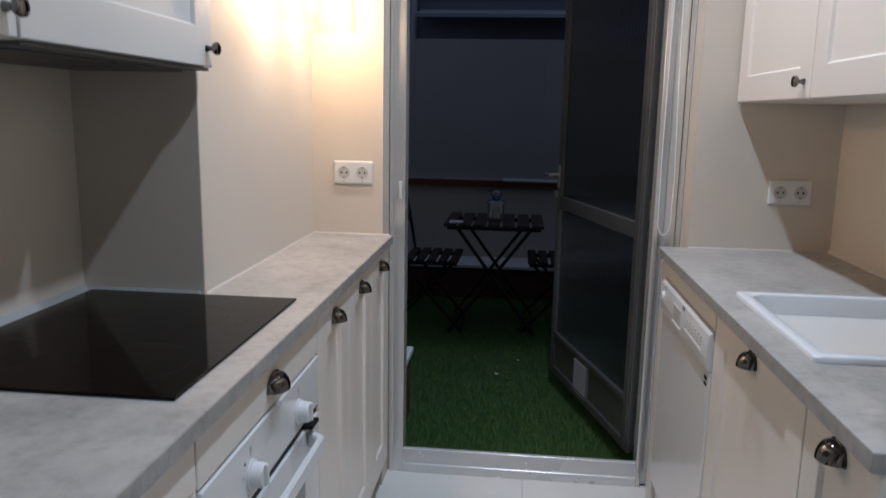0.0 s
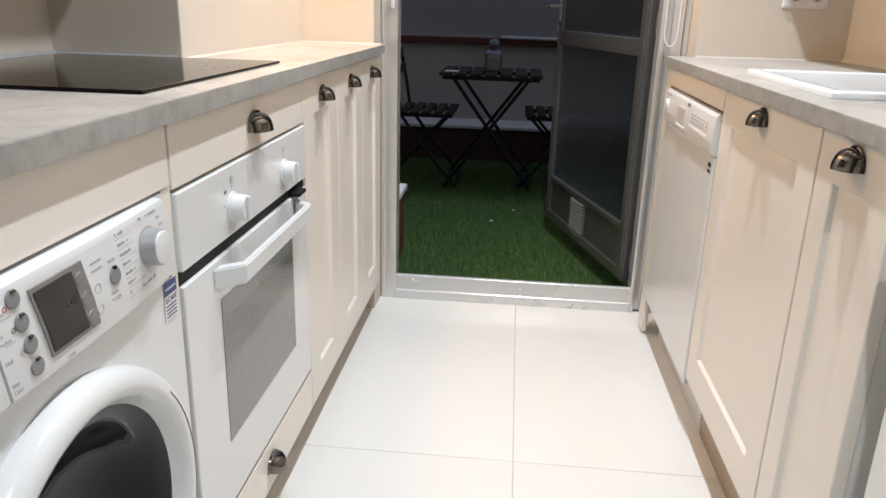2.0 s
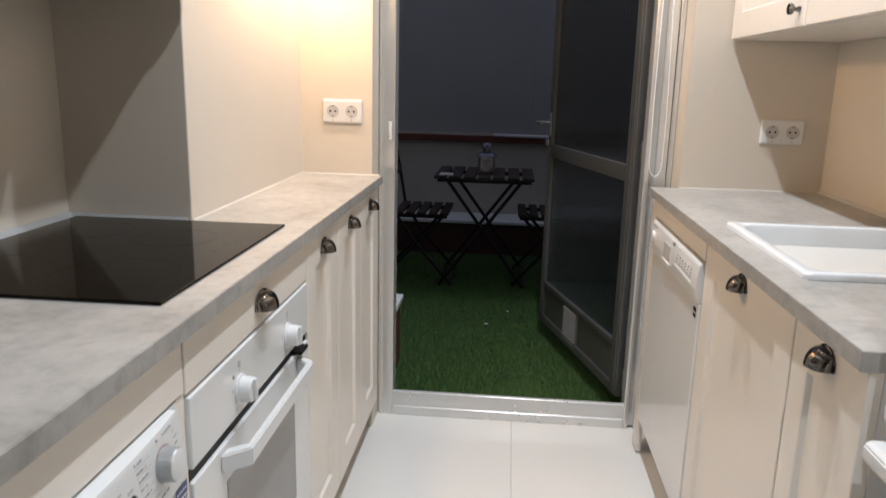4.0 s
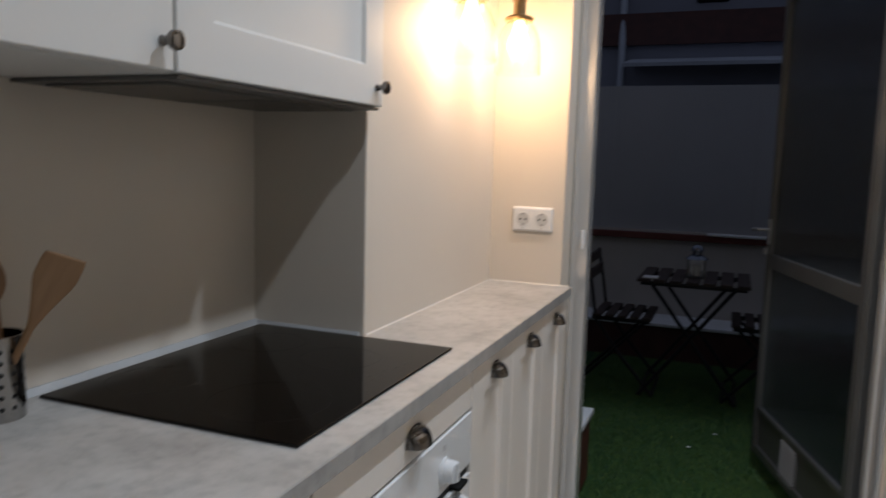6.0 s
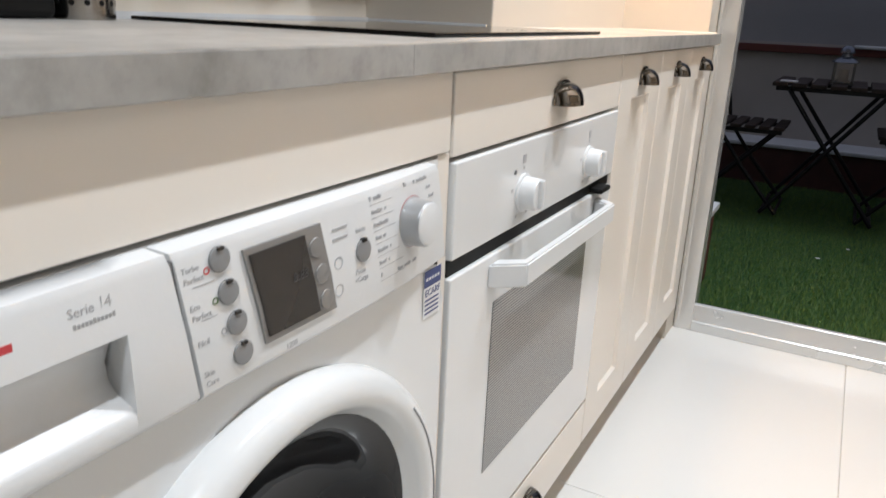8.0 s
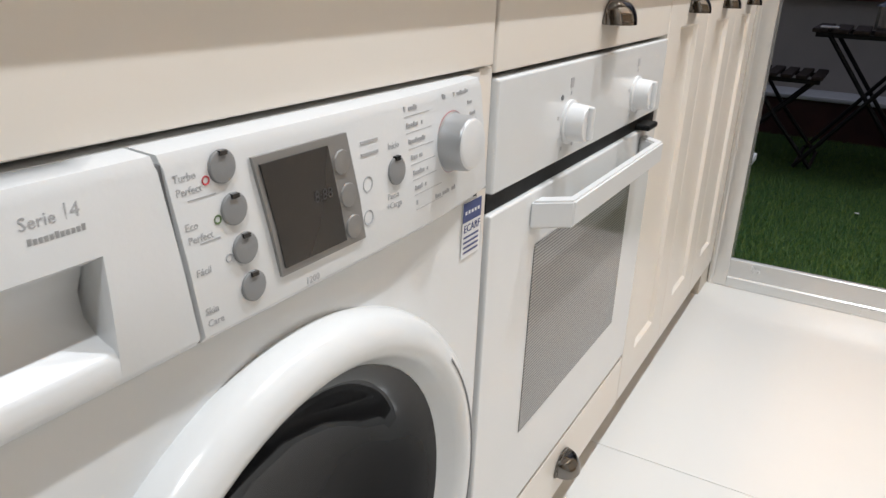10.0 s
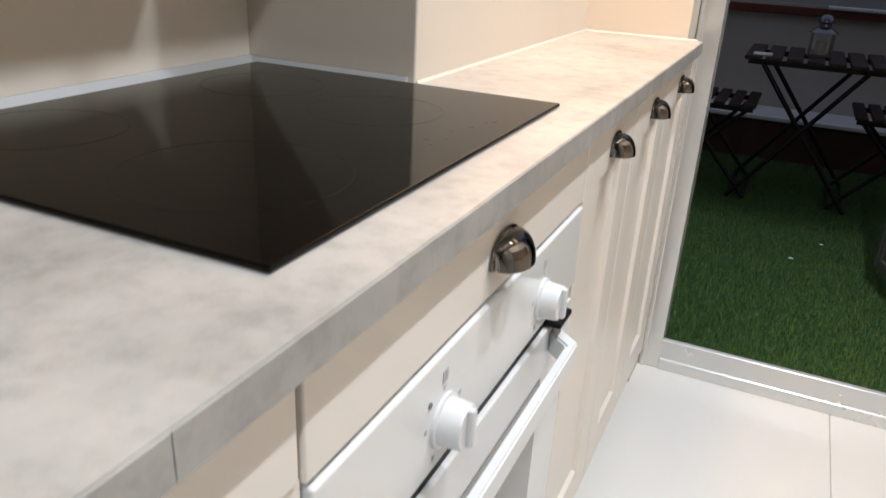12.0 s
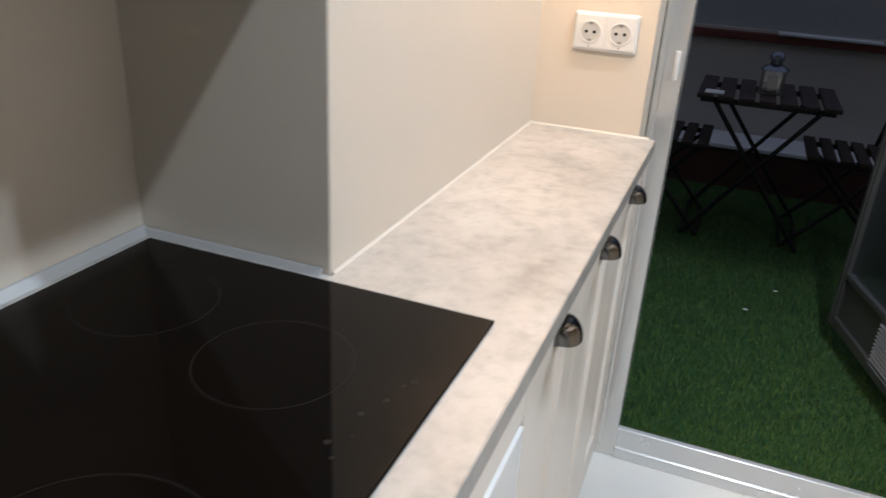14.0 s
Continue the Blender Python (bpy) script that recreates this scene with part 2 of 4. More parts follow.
def tube(bm, pts, r, seg=8, closed=False):
    """A round tube along a line of points."""
    pts = [Vector(p) for p in pts]
    rings, n = [], len(pts)
    up = Vector((0.13, 0.21, 0.97)).normalized()
    for i, p in enumerate(pts):
        a = pts[i - 1] if i or closed else p
        b = pts[(i + 1) % n] if i < n - 1 or closed else p
        d = (b - a).normalized()
        s = d.cross(up)
        if s.length < 0.05:
            s = d.cross(Vector((1, 0, 0)))
        s.normalize()
        t = s.cross(d)
        rings.append([bm.verts.new(p + r * (math.cos(2 * math.pi * k / seg) * s + math.sin(2 * math.pi * k / seg) * t)) for k in range(seg)])
    for i in range(n if closed else n - 1):
        a, b = rings[i], rings[(i + 1) % n]
        for k in range(seg):
            bm.faces.new((a[k], a[(k + 1) % seg], b[(k + 1) % seg], b[k]))
    if not closed:
        bm.faces.new(rings[0][::-1])
        bm.faces.new(rings[-1])
    return bm


def prism(bm, outline, axis, lo, hi, bevel=0.0):
    """A polygon given in the two other axes, drawn out along axis from lo to hi."""
    def place(a, b, c):
        return {"x": (c, a, b), "y": (a, c, b), "z": (a, b, c)}[axis]
    low = [bm.verts.new(place(a, b, lo)) for a, b in outline]
    high = [bm.verts.new(place(a, b, hi)) for a, b in outline]
    faces = [bm.faces.new(low[::-1]), bm.faces.new(high)]
    for i in range(len(outline)):
        j = (i + 1) % len(outline)
        faces.append(bm.faces.new((low[i], low[j], high[j], high[i])))
    bmesh.ops.recalc_face_normals(bm, faces=faces)
    if bevel:
        bmesh.ops.bevel(bm, geom=list({e for f in faces for e in f.edges}), offset=bevel, segments=2, affect="EDGES", clamp_overlap=True)
    return bm


def weigh_normals(me, limit=math.cos(radians(48))):
    """Corner normals weighted by face area, so that broad faces stay flat beside small bevels."""
    around = collections.defaultdict(list)
    normal = [f.normal.copy() for f in me.polygons]
    area = [f.area for f in me.polygons]
    for f in me.polygons:
        for v in f.vertices:
            around[v].append(f.index)
    out = []
    for f in me.polygons:
        n = normal[f.index]
        for v in f.vertices:
            total = Vector((0, 0, 0))
            for g in around[v]:
                if normal[g].dot(n) > limit:
                    total += normal[g] * area[g]
            out.append(total.normalized() if total.length > 0 else n)
    me.normals_split_custom_set([tuple(q) for q in out])


def mesh_of(name, bm, material, smooth=True):
    bmesh.ops.recalc_face_normals(bm, faces=bm.faces[:])
    me = bpy.data.meshes.new(name)
    bm.to_mesh(me)
    bm.free()
    me.materials.append(material)
    if smooth:
        me.shade_smooth()
        weigh_normals(me)
    return me


def part(name, bm, material, parent, label=""):
    ob = new(name, mesh_of(name, bm, material))
    ob.parent = parent
    if label:
        ob["label"] = label
    return ob


def solid(name, bm, material, label, category, kind="", group=""):
    return tagged(new(name, mesh_of(name, bm, material)), label, category, group, kind)


def thing(name, place, label, category, group="", turn=0.0):
    ob = new(name)
    ob.location = place
    ob.rotation_euler = (0, 0, radians(turn))
    ob.empty_display_size = 0.05
    return tagged(ob, label, category, group)


def lettering(text, size, m, material, parent, name="lettering", deep=0.0002):
    cu = bpy.data.curves.new(name, "FONT")
    cu.body, cu.size, cu.extrude, cu.resolution_u = text, size, deep, 2
    tmp = bpy.data.objects.new(name, cu)
    scene.collection.objects.link(tmp)
    me = bpy.data.meshes.new_from_object(tmp.evaluated_get(bpy.context.evaluated_depsgraph_get()))
    bpy.data.objects.remove(tmp)
    bpy.data.curves.remove(cu)
    me.transform(m)
    me.materials.clear()
    me.materials.append(material)
    ob = new(name, me)
    ob.parent = parent
    return ob


# ---- the setting ----
LX, PX, RX = -0.985, -0.70, 0.976      # left wall, pier face, right wall
PY, EY = 1.468, 2.345                  # pier's near side, end wall
TOP = 0.911                            # left worktop height
TOP_R = 0.905                          # right worktop height
SLAB = 0.028                           # worktop thickness
HX = -0.442                            # fronts of the left-hand units
GX = 0.462                             # fronts of the right-hand units
TY = 5.15                              # far end of the terrace


def wall(name, label, *boxes, material=PAINT):
    bm = bmesh.new()
    for b in boxes:
        box(bm, *b)
    return solid(name, bm, material, label, "wall", "structure")


wall("wall_left", "warm off-white painted plaster wall behind the hob", (LX - 0.15, LX, -4.2, PY, 0, CEILING_Z))
solid("wall_pier", B(LX - 0.15, PX, PY, EY + 0.25, 0, CEILING_Z, 0.004, 1), PAINT, "painted wall projection beside the hob", "wall", "structure")
wall("wall_right", "warm off-white painted plaster wall behind the sink", (RX, RX + 0.15, -4.2, EY + 0.25, 0, CEILING_Z))
wall("wall_near", "plain painted wall closing the kitchen", (LX - 0.15, RX + 0.15, -4.35, -4.2, 0, CEILING_Z))
wall("wall_end", "painted end wall round the terrace door",
     (PX, -0.462, EY, EY + 0.25, 0, CEILING_Z), (0.538, RX, EY, EY + 0.25, 0, CEILING_Z), (-0.462, 0.538, EY, EY + 0.25, 2.092, CEILING_Z))
wall("wall_outer", "rendered outer wall of the house on the terrace",
     (-2.4, -0.50, EY + 0.25, EY + 0.33, -0.05, 2.9), (0.58, 2.4, EY + 0.25, EY + 0.33, -0.05, 2.9), (-0.50, 0.58, EY + 0.25, EY + 0.33, 2.10, 2.9), material=TERRACE_WALL)
bm = bmesh.new()
box(bm, LX - 0.15, RX + 0.15, -4.35, EY + 0.25, CEILING_Z, CEILING_Z + 0.12)
solid("ceiling", bm, CEILING_PAINT, "plain white painted ceiling", "ceiling", "structure")
floor = solid("floor", B(LX, RX, -4.2, 2.47, -0.06, -0.004), GROUT, "floor of large glossy white tiles", "floor", "structure")

# sealant and trim where the worktops meet the walls
bm = bmesh.new()
prism(bm, [(LX + 0.002, TOP), (LX + 0.015, TOP), (LX + 0.006, TOP + 0.010), (LX + 0.002, TOP + 0.010)], "y", -0.7, PY - 0.002)
prism(bm, [(PY - 0.002, TOP), (PY - 0.011, TOP), (PY - 0.005, TOP + 0.008), (PY - 0.002, TOP + 0.008)], "x", LX + 0.004, PX - 0.01)
solid("trim_hob", bm, SEAL, "grey upstand trim along the wall behind the hob", "trim", "structure")
bm = bmesh.new()
prism(bm, [(PX + 0.0005, TOP), (PX + 0.0035, TOP), (PX + 0.0005, TOP + 0.0035)], "y", PY + 0.004, EY - 0.001)
prism(bm, [(EY - 0.0005, TOP), (EY - 0.0035, TOP), (EY - 0.0005, TOP + 0.0035)], "x", PX + 0.001, -0.44)
prism(bm, [(EY - 0.0005, TOP_R), (EY - 0.0035, TOP_R), (EY - 0.0005, TOP_R + 0.0035)], "x", 0.54, RX - 0.001)
prism(bm, [(RX - 0.0005, TOP_R), (RX - 0.010, TOP_R), (RX - 0.0005, TOP_R + 0.010)], "y", 0.85, EY - 0.001)
solid("trim_sealant", bm, CAULK, "thin white sealant bead along the worktops", "trim", "structure")

# ---- terrace door: aluminium frame in the end wall, leaf opened outwards ----
door_frame = thing("door_frame", (0, 2.49, 0), "brushed aluminium frame of the terrace door", "door frame")
door_frame["kind"] = "structure"


def channel(x0, x1, z0, z1, parent, name, step=0.012):
    """A jamb of pressed aluminium: a broad face with a low raised bead."""
    bm = B(x0, x1, -0.030, 0.040, z0, z1, 0.002, 1)
    box(bm, x0 + 0.004, x0 + 0.004 + step, -0.033, -0.030, z0, z1, 0.0014, 1)
    return part(name, bm, JAMB, parent)


channel(-0.460, -0.404, 0.0, 2.088, door_frame, "jamb")
bm = B(0.445, 0.462, -0.034, 0.040, 0.0, 2.088, 0.004, 2)
box(bm, 0.462, 0.482, -0.010, 0.040, 0.0, 2.088)
box(bm, 0.482, 0.518, -0.030, 0.040, 0.0, 2.088, 0.002, 1)
box(bm, 0.520, 0.5375, -0.034, 0.040, 0.0, 2.088, 0.003, 1)
part("jamb", bm, JAMB, door_frame)
part("head", B(-0.404, 0.445, -0.035, 0.040, 2.028, 2.088, 0.003, 1), ALU, door_frame)
bm = bmesh.new()
prism(bm, [(-0.034, 0.001), (-0.034, 0.029), (-0.031, 0.033), (-0.026, 0.034), (-0.020, 0.083), (-0.016, 0.087), (-0.003, 0.087), (0.0, 0.084), (0.0, 0.001)], "x", -0.404, 0.445)
part("threshold", bm, SILL, door_frame, "worn pale aluminium threshold")
bm = B(-0.424, -0.412, -0.052, -0.044, 1.022, 1.084, 0.002, 1)
box(bm, -0.421, -0.415, -0.056, -0.052, 1.034, 1.062, 0.001, 1)
part("strike_plate", bm, PLASTIC, door_frame)
bm = bmesh.new()
for z in (0.16, 1.0, 1.75):
    rod(bm, (0.450, 0.052, z - 0.035), (0.450, 0.052, z + 0.035), 0.007)
part("hinge", bm, ALU_DARK, door_frame)

ua = Vector((0.190 - 0.442, 3.45 - 2.56, 0)).normalized()
leaf = thing("door_leaf", (0.442, 2.560, 0), "open terrace door with ribbed grey glass and a vent", "door", turn=math.degrees(math.atan2(ua.y, ua.x)))
LW, LH = 0.925, 2.020
for a, b in ((0.0, 0.062), (LW - 0.040, LW)):
    bm = B(a, b, -0.019, 0.019, 0.080, LH, 0.003, 1)
    box(bm, a + 0.012, b - 0.012, -0.024, 0.024, 0.085, LH - 0.005, 0.002, 1)
    part("stile", bm, ALU_DARK, leaf)
for z0, z1, n in ((0.080, 0.118, "bottom_rail"), (0.262, 0.287, "lower_rail"), (0.885, 0.945, "middle_rail"), (LH - 0.06, LH, "top_rail")):
    part(n, B(0.062, LW - 0.040, -0.018, 0.018, z0, z1, 0.003, 1), ALU_DARK, leaf)
part("kick_panel", B(0.062, LW - 0.040, -0.006, 0.006, 0.118, 0.262), ALU_DARK, leaf)
for z0, z1 in ((0.287, 0.885), (0.945, LH - 0.06)):
    part("pane", B(0.062, LW - 0.040, -0.003, 0.003, z0, z1), DOOR_GLASS, leaf, "grey ribbed glass pane").visible_shadow = False
vent = part("vent", B(0.44, 0.61, 0.0065, 0.011, 0.100, 0.262, 0.002, 1), RUBBER, leaf, "metal ventilation grille")
for i in range(11):
    z = 0.112 + i * 0.0135
    bm = bmesh.new()
    prism(bm, [(0.011, z), (0.019, z - 0.003), (0.019, z - 0.0005), (0.011, z + 0.004)], "x", 0.452, 0.598)
    part("slat", bm, SILVER_PLASTIC, vent)
bm = B(LW - 0.050, LW - 0.022, 0.024, 0.030, 0.985, 1.09, 0.002, 1)
rod(bm, (LW - 0.036, 0.030, 1.045), (LW - 0.036, 0.070, 1.045), 0.007)
rod(bm, (LW - 0.036, 0.068, 1.045), (LW + 0.045, 0.068, 1.040), 0.008, r2=0.007)
box(bm, LW - 0.030, LW + 0.004, 0.026, 0.034, 0.94, 0.965, 0.002, 1)
part("lever_handle", bm, ALU, leaf, "satin lever handle with a keyhole plate")

# ---- floor tiles ----


def tile_mesh():
    bm = B(-0.299, 0.299, -0.499, 0.499, -0.004, 0.0, 0.0012, 1)
    return mesh_of("tile", bm, TILE)


# ---- worktops ----
bm = bmesh.new()
prism(bm, [(LX + 0.001, -0.7), (-0.4275, -0.7), (-0.4275, EY - 0.001), (PX + 0.001, EY - 0.001), (PX + 0.001, PY - 0.001), (LX + 0.001, PY - 0.001)], "z", TOP - SLAB, TOP, 0.001)
counter = thing("worktop_left", (0, 0, 0), "grey concrete-look laminate worktop with a straight edge band", "worktop")
part("slab", bm, WORKTOP, counter)
for a, b in ((-0.699, 0.7295), (0.7300, EY - 0.002)):
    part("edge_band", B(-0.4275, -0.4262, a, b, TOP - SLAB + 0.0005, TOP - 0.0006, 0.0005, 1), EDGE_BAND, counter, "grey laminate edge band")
SKX0, SKX1, SKY0, SKY1 = 0.506, 0.925, 1.208, 1.692
bm = bmesh.new()
outer = [(0.4475, 0.852), (RX - 0.001, 0.852), (RX - 0.001, EY - 0.001), (0.4475, EY - 0.001)]
inner = [(SKX0 + 0.015, SKY0 + 0.015), (SKX1 - 0.015, SKY0 + 0.015), (SKX1 - 0.015, SKY1 - 0.015), (SKX0 + 0.015, SKY1 - 0.015)]
rings = [[bm.verts.new((x, y, z)) for x, y in ring] for z in (TOP_R - SLAB, TOP_R) for ring in (outer, inner)]
for i in range(4):
    j = (i + 1) % 4
    bm.faces.new((rings[2][i], rings[2][j], rings[3][j], rings[3][i]))
    bm.faces.new((rings[0][j], rings[0][i], rings[1][i], rings[1][j]))
    bm.faces.new((rings[0][i], rings[0][j], rings[2][j], rings[2][i]))
    bm.faces.new((rings[3][i], rings[3][j], rings[1][j], rings[1][i]))
counter = thing("worktop_right", (0, 0, 0), "grey concrete-look laminate worktop with a sink cut-out", "worktop")
part("slab", bm, WORKTOP, counter)
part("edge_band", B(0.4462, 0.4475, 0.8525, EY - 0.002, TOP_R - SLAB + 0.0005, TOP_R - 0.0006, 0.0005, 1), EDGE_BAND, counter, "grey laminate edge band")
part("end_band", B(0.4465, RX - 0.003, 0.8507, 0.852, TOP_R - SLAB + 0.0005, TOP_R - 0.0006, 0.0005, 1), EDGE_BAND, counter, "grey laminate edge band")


# ---- hob ----
hob = thing("induction_hob", (-0.719, 1.150, TOP), "black ceramic glass hob set in the worktop", "hob")
bm = B(-0.235, 0.235, -0.282, 0.296, 0.0005, 0.0055, 0.0018, 2)
part("glass_top", bm, BLACK_GLASS, hob)


def ring(parent, x, y, r, w=0.0004):
    bm = bmesh.new()
    lathe(bm, [(r, 0.00565), (r + 2.5 * w, 0.00565)], 72, Matrix.Translation((x + 0.719, y - 1.150, 0)))
    return part("cooking_zone_ring", bm, RING_PRINT, parent)


ring(hob, -0.622, 1.003, 0.096)
ring(hob, -0.648, 1.272, 0.076)
ring(hob, -0.838, 1.312, 0.076)
ring(hob, -0.858, 1.010, 0.076)
for x, y, k in ((-0.530, 1.175, 0), (-0.543, 1.190, 1), (-0.528, 1.205, 0), (-0.536, 1.235, 1), (-0.525, 1.262, 1), (-0.520, 1.290, 0), (-0.514, 1.300, 1)):
    bm = bmesh.new()
    lathe(bm, [(0.0, 0.0057), (0.0018 + 0.0012 * k, 0.0057), (0.0021 + 0.0012 * k, 0.0055)], 14, Matrix.Translation((x + 0.719, y - 1.150, 0)))
    part("touch_mark", bm, RING_PRINT, hob)


# ---- cabinet fronts ----
def shaker(parent, w, h, stile=0.07, material=CREAM, depth=0.019, top=None, bottom=None, name="door"):
    """A framed door front: y from 0 to w, z from 0 to h, its face at x = 0 and its back at x = -depth."""
    top, bottom = top or stile, bottom or stile
    bm = bmesh.new()
    def loop(x, i0, i1, k0, k1):
        return [bm.verts.new((x, a, b)) for a, b in ((i0, k0), (w - i1, k0), (w - i1, h - k1), (i0, h - k1))]
    e = 0.0025
    rows = [loop(-depth, 0, 0, 0, 0), loop(-e, 0, 0, 0, 0), loop(0, e, e, e, e), loop(0, stile, stile, bottom, top),
            loop(-0.002, stile + 0.002, stile + 0.002, bottom + 0.002, top + 0.002),
            loop(-0.0085, stile + 0.006, stile + 0.006, bottom + 0.006, top + 0.006)]
    for a, b in zip(rows, rows[1:]):
        for i in range(4):
            j = (i + 1) % 4
            bm.faces.new((a[i], a[j], b[j], b[i]))
    bm.faces.new(rows[-1])
    bm.faces.new(rows[0][::-1])
    ob = part(name, bm, material, parent)
    return ob


def cup_handle(parent, y, z, x=0.0, side=1, wide=0.053, name="cup_handle"):
    """A polished half-shell pull: closed above, open below, with a flat flange behind."""
    bm = bmesh.new()
    n, k, r, tall = 18, 8, wide / 2, 0.018
    grid = []
    for i in range(k + 1):
        a = math.pi / 2 * i / k
        row = []
        for j in range(n + 1):
            b = math.pi * j / n
            row.append(bm.verts.new((0.001 + side * 0.030 * math.sin(b) ** 0.75 * math.cos(a * 0.95) ** 0.8 if 0 < j < n else 0.001,
                                     -r * math.cos(b), -0.012 + (tall + 0.012) * math.sin(a) * (0.45 + 0.55 * math.sin(b) ** 0.6))))
        grid.append(row)
    for i in range(k):
        for j in range(n):
            bm.faces.new((grid[i][j], grid[i][j + 1], grid[i + 1][j + 1], grid[i + 1][j]))
    bmesh.ops.remove_doubles(bm, verts=bm.verts[:], dist=0.0002)
    bmesh.ops.solidify(bm, geom=bm.faces[:], thickness=0.0018)
    pts = [(0.001 + 0.0015, -(r + 0.0025) * math.cos(math.pi * j / n), -0.011 + (tall + 0.013) * math.sin(math.pi * j / n) ** 0.8) for j in range(n + 1)]
    tube(bm, pts, 0.0022, 6)
    bmesh.ops.translate(bm, verts=bm.verts[:], vec=(x, y, z))
    return part(name, bm, NICKEL, parent, "polished nickel cup handle")


def knob(parent, y, z, x=0.0, side=1):
    m = Matrix.Translation((x, y, z)) @ Matrix.Rotation(radians(90 * side), 4, "Y")
    bm = lathe(bmesh.new(), [(0.0, 0.0), (0.0075, 0.0), (0.0065, 0.004), (0.0048, 0.010), (0.0052, 0.013), (0.0115, 0.016), (0.0138, 0.021), (0.0128, 0.026), (0.0095, 0.0275), (0.0085, 0.0265), (0.0, 0.0275)], 24, m)
    return part("knob", bm, NICKEL, parent, "polished nickel door knob")


def base_unit(name, y0, y1, x_front, side, label, z0=0.11, z1=0.876):
    """Carcass behind a front; side 1 faces +x, -1 faces -x."""
    back = LX + 0.01 if side > 0 else RX - 0.01
    if side > 0 and y0 > PY - 0.02:
        back = PX + 0.005
    u = thing(name, (x_front, y0, 0), label, "kitchen cabinet", turn=0)
    w = y1 - y0
    a, b = sorted((back - x_front, -side * 0.0195))
    part("carcass", B(a, b, 0.001, w - 0.001, z0, z1), PALE, u)
    return u, w


# left-hand run: three narrow doors beyond the oven
for i, (a, b) in enumerate(((1.459, 1.757), (1.757, 2.056), (2.056, 2.344))):
    unit, w = base_unit("base_cabinet", a, b, HX, 1, "cream framed cabinet door with a nickel cup handle")
    unit["group"] = "cabinets under the left worktop"
    d = shaker(unit, w - 0.003, 0.768, 0.078, CREAM, top=0.078, bottom=0.078)
    d.location = (0, 0.0015, 0.112)
    cup_handle(d, (w - 0.003) / 2, 0.722)
# drawer above the oven, low drawer beneath it
unit, w = base_unit("oven_housing_cabinet", 0.838, 1.457, HX, 1, "cream cabinet round the built-in oven", z1=0.215)
bm = B(-0.019, 0, 0.002, w - 0.002, 0.792, 0.8805, 0.0025, 2)
drawer = part("drawer", bm, CREAM, unit)
cup_handle(drawer, w / 2 + 0.012, 0.834, wide=0.066)
low = part("low_drawer", B(-0.019, 0, 0.002, w - 0.002, 0.112, 0.212, 0.0025, 2), CREAM, unit)
cup_handle(low, w / 2 + 0.012, 0.166)
# added black strip: paints the shade of the narrow gap beside the washing machine
part("edge_strip", B(-0.034, -0.002, -0.0245, -0.0190, 0.02, 0.684), BLACK, unit, "added black strip for the shade in the gap beside the washing machine")
part("side_filler", B(-0.046, -0.003, -0.0188, 0.0014, 0.02, 0.684), CREAM, unit)
part("side_filler", B(-0.046, -0.003, -0.0245, 0.0014, 0.6845, 0.7985, 0.0015, 1), CREAM, unit)
part("rear_panel", B(LX - HX + 0.01, LX - HX + 0.02, 0.002, w - 0.002, 0.215, 0.86), PALE, unit)
for y in (0.0, w - 0.012):
    part("side_panel", B(-0.52, -0.09, y, y + 0.012, 0.215, 0.862), PALE, unit)
solid("filler_panel", B(HX - 0.018, HX, 0.215, 0.834, 0.800, 0.8825, 0.0015, 1), CREAM, "cream panel above the washing machine", "filler panel")
unit, w = base_unit("base_cabinet", -0.40, 0.205, HX, 1, "cream framed cabinet door with a nickel cup handle")
d = shaker(unit, w - 0.003, 0.768, 0.078, CREAM)
d.location = (0, 0.0015, 0.112)
cup_handle(d, w / 2, 0.716)
solid("plinth_left", B(-0.53, -0.495, 0.838, EY - 0.002, 0.0, 0.110), PLINTH, "beige recessed plinth board", "plinth", "structure")
solid("plinth_right", B(0.518, 0.535, 0.855, 1.66, 0.0, 0.155), PLINTH, "beige recessed plinth board", "plinth", "structure")

# ---- oven ----
oven = thing("built_in_oven", (HX, 0.8415, 0.217), "white built-in oven with two knobs and a bar handle", "oven")
OW = 0.612
part("body", B(-0.50, -0.020, 0.014, OW - 0.014, 0.002, 0.55), GREY_PLASTIC, oven)
panel = part("control_panel", B(-0.019, 0.003, 0.002, OW - 0.002, 0.459, 0.570, 0.003, 2), ENAMEL, oven)
for y in (0.192, 0.458):
    m = Matrix.Translation((0.003, y, 0.502)) @ Matrix.Rotation(radians(90), 4, "Y")
    bm = lathe(bmesh.new(), [(0.0, 0.0), (0.0255, 0.0), (0.0255, 0.003), (0.0222, 0.004), (0.0208, 0.022), (0.0195, 0.024), (0.0, 0.024)], 36, m)
    box(bm, 0.025, 0.033, y - 0.0045, y + 0.0045, 0.484, 0.522, 0.002, 1)
    part("control_knob", bm, PLASTIC, panel)
    part("dial_mark", B(0.0031, 0.0035, y - 0.005, y + 0.005, 0.541, 0.552), INK, panel)
    for k in range(5):
        a = radians(-150 + 75 * k)
        part("dial_mark", B(0.0031, 0.0035, y + 0.035 * math.sin(a) - 0.002, y + 0.035 * math.sin(a) + 0.002, 0.502 + 0.033 * math.cos(a) - 0.002, 0.502 + 0.033 * math.cos(a) + 0.002), INK, panel)
bm = bmesh.new()
rod(bm, (0.003, 0.164, 0.533), (0.0042, 0.164, 0.533), 0.003)
part("indicator_light", bm, RUBBER, panel)
part("vent_gap", B(-0.019, -0.004, 0.003, OW - 0.003, 0.439, 0.459), BLACK, oven, "black gap above the oven door")
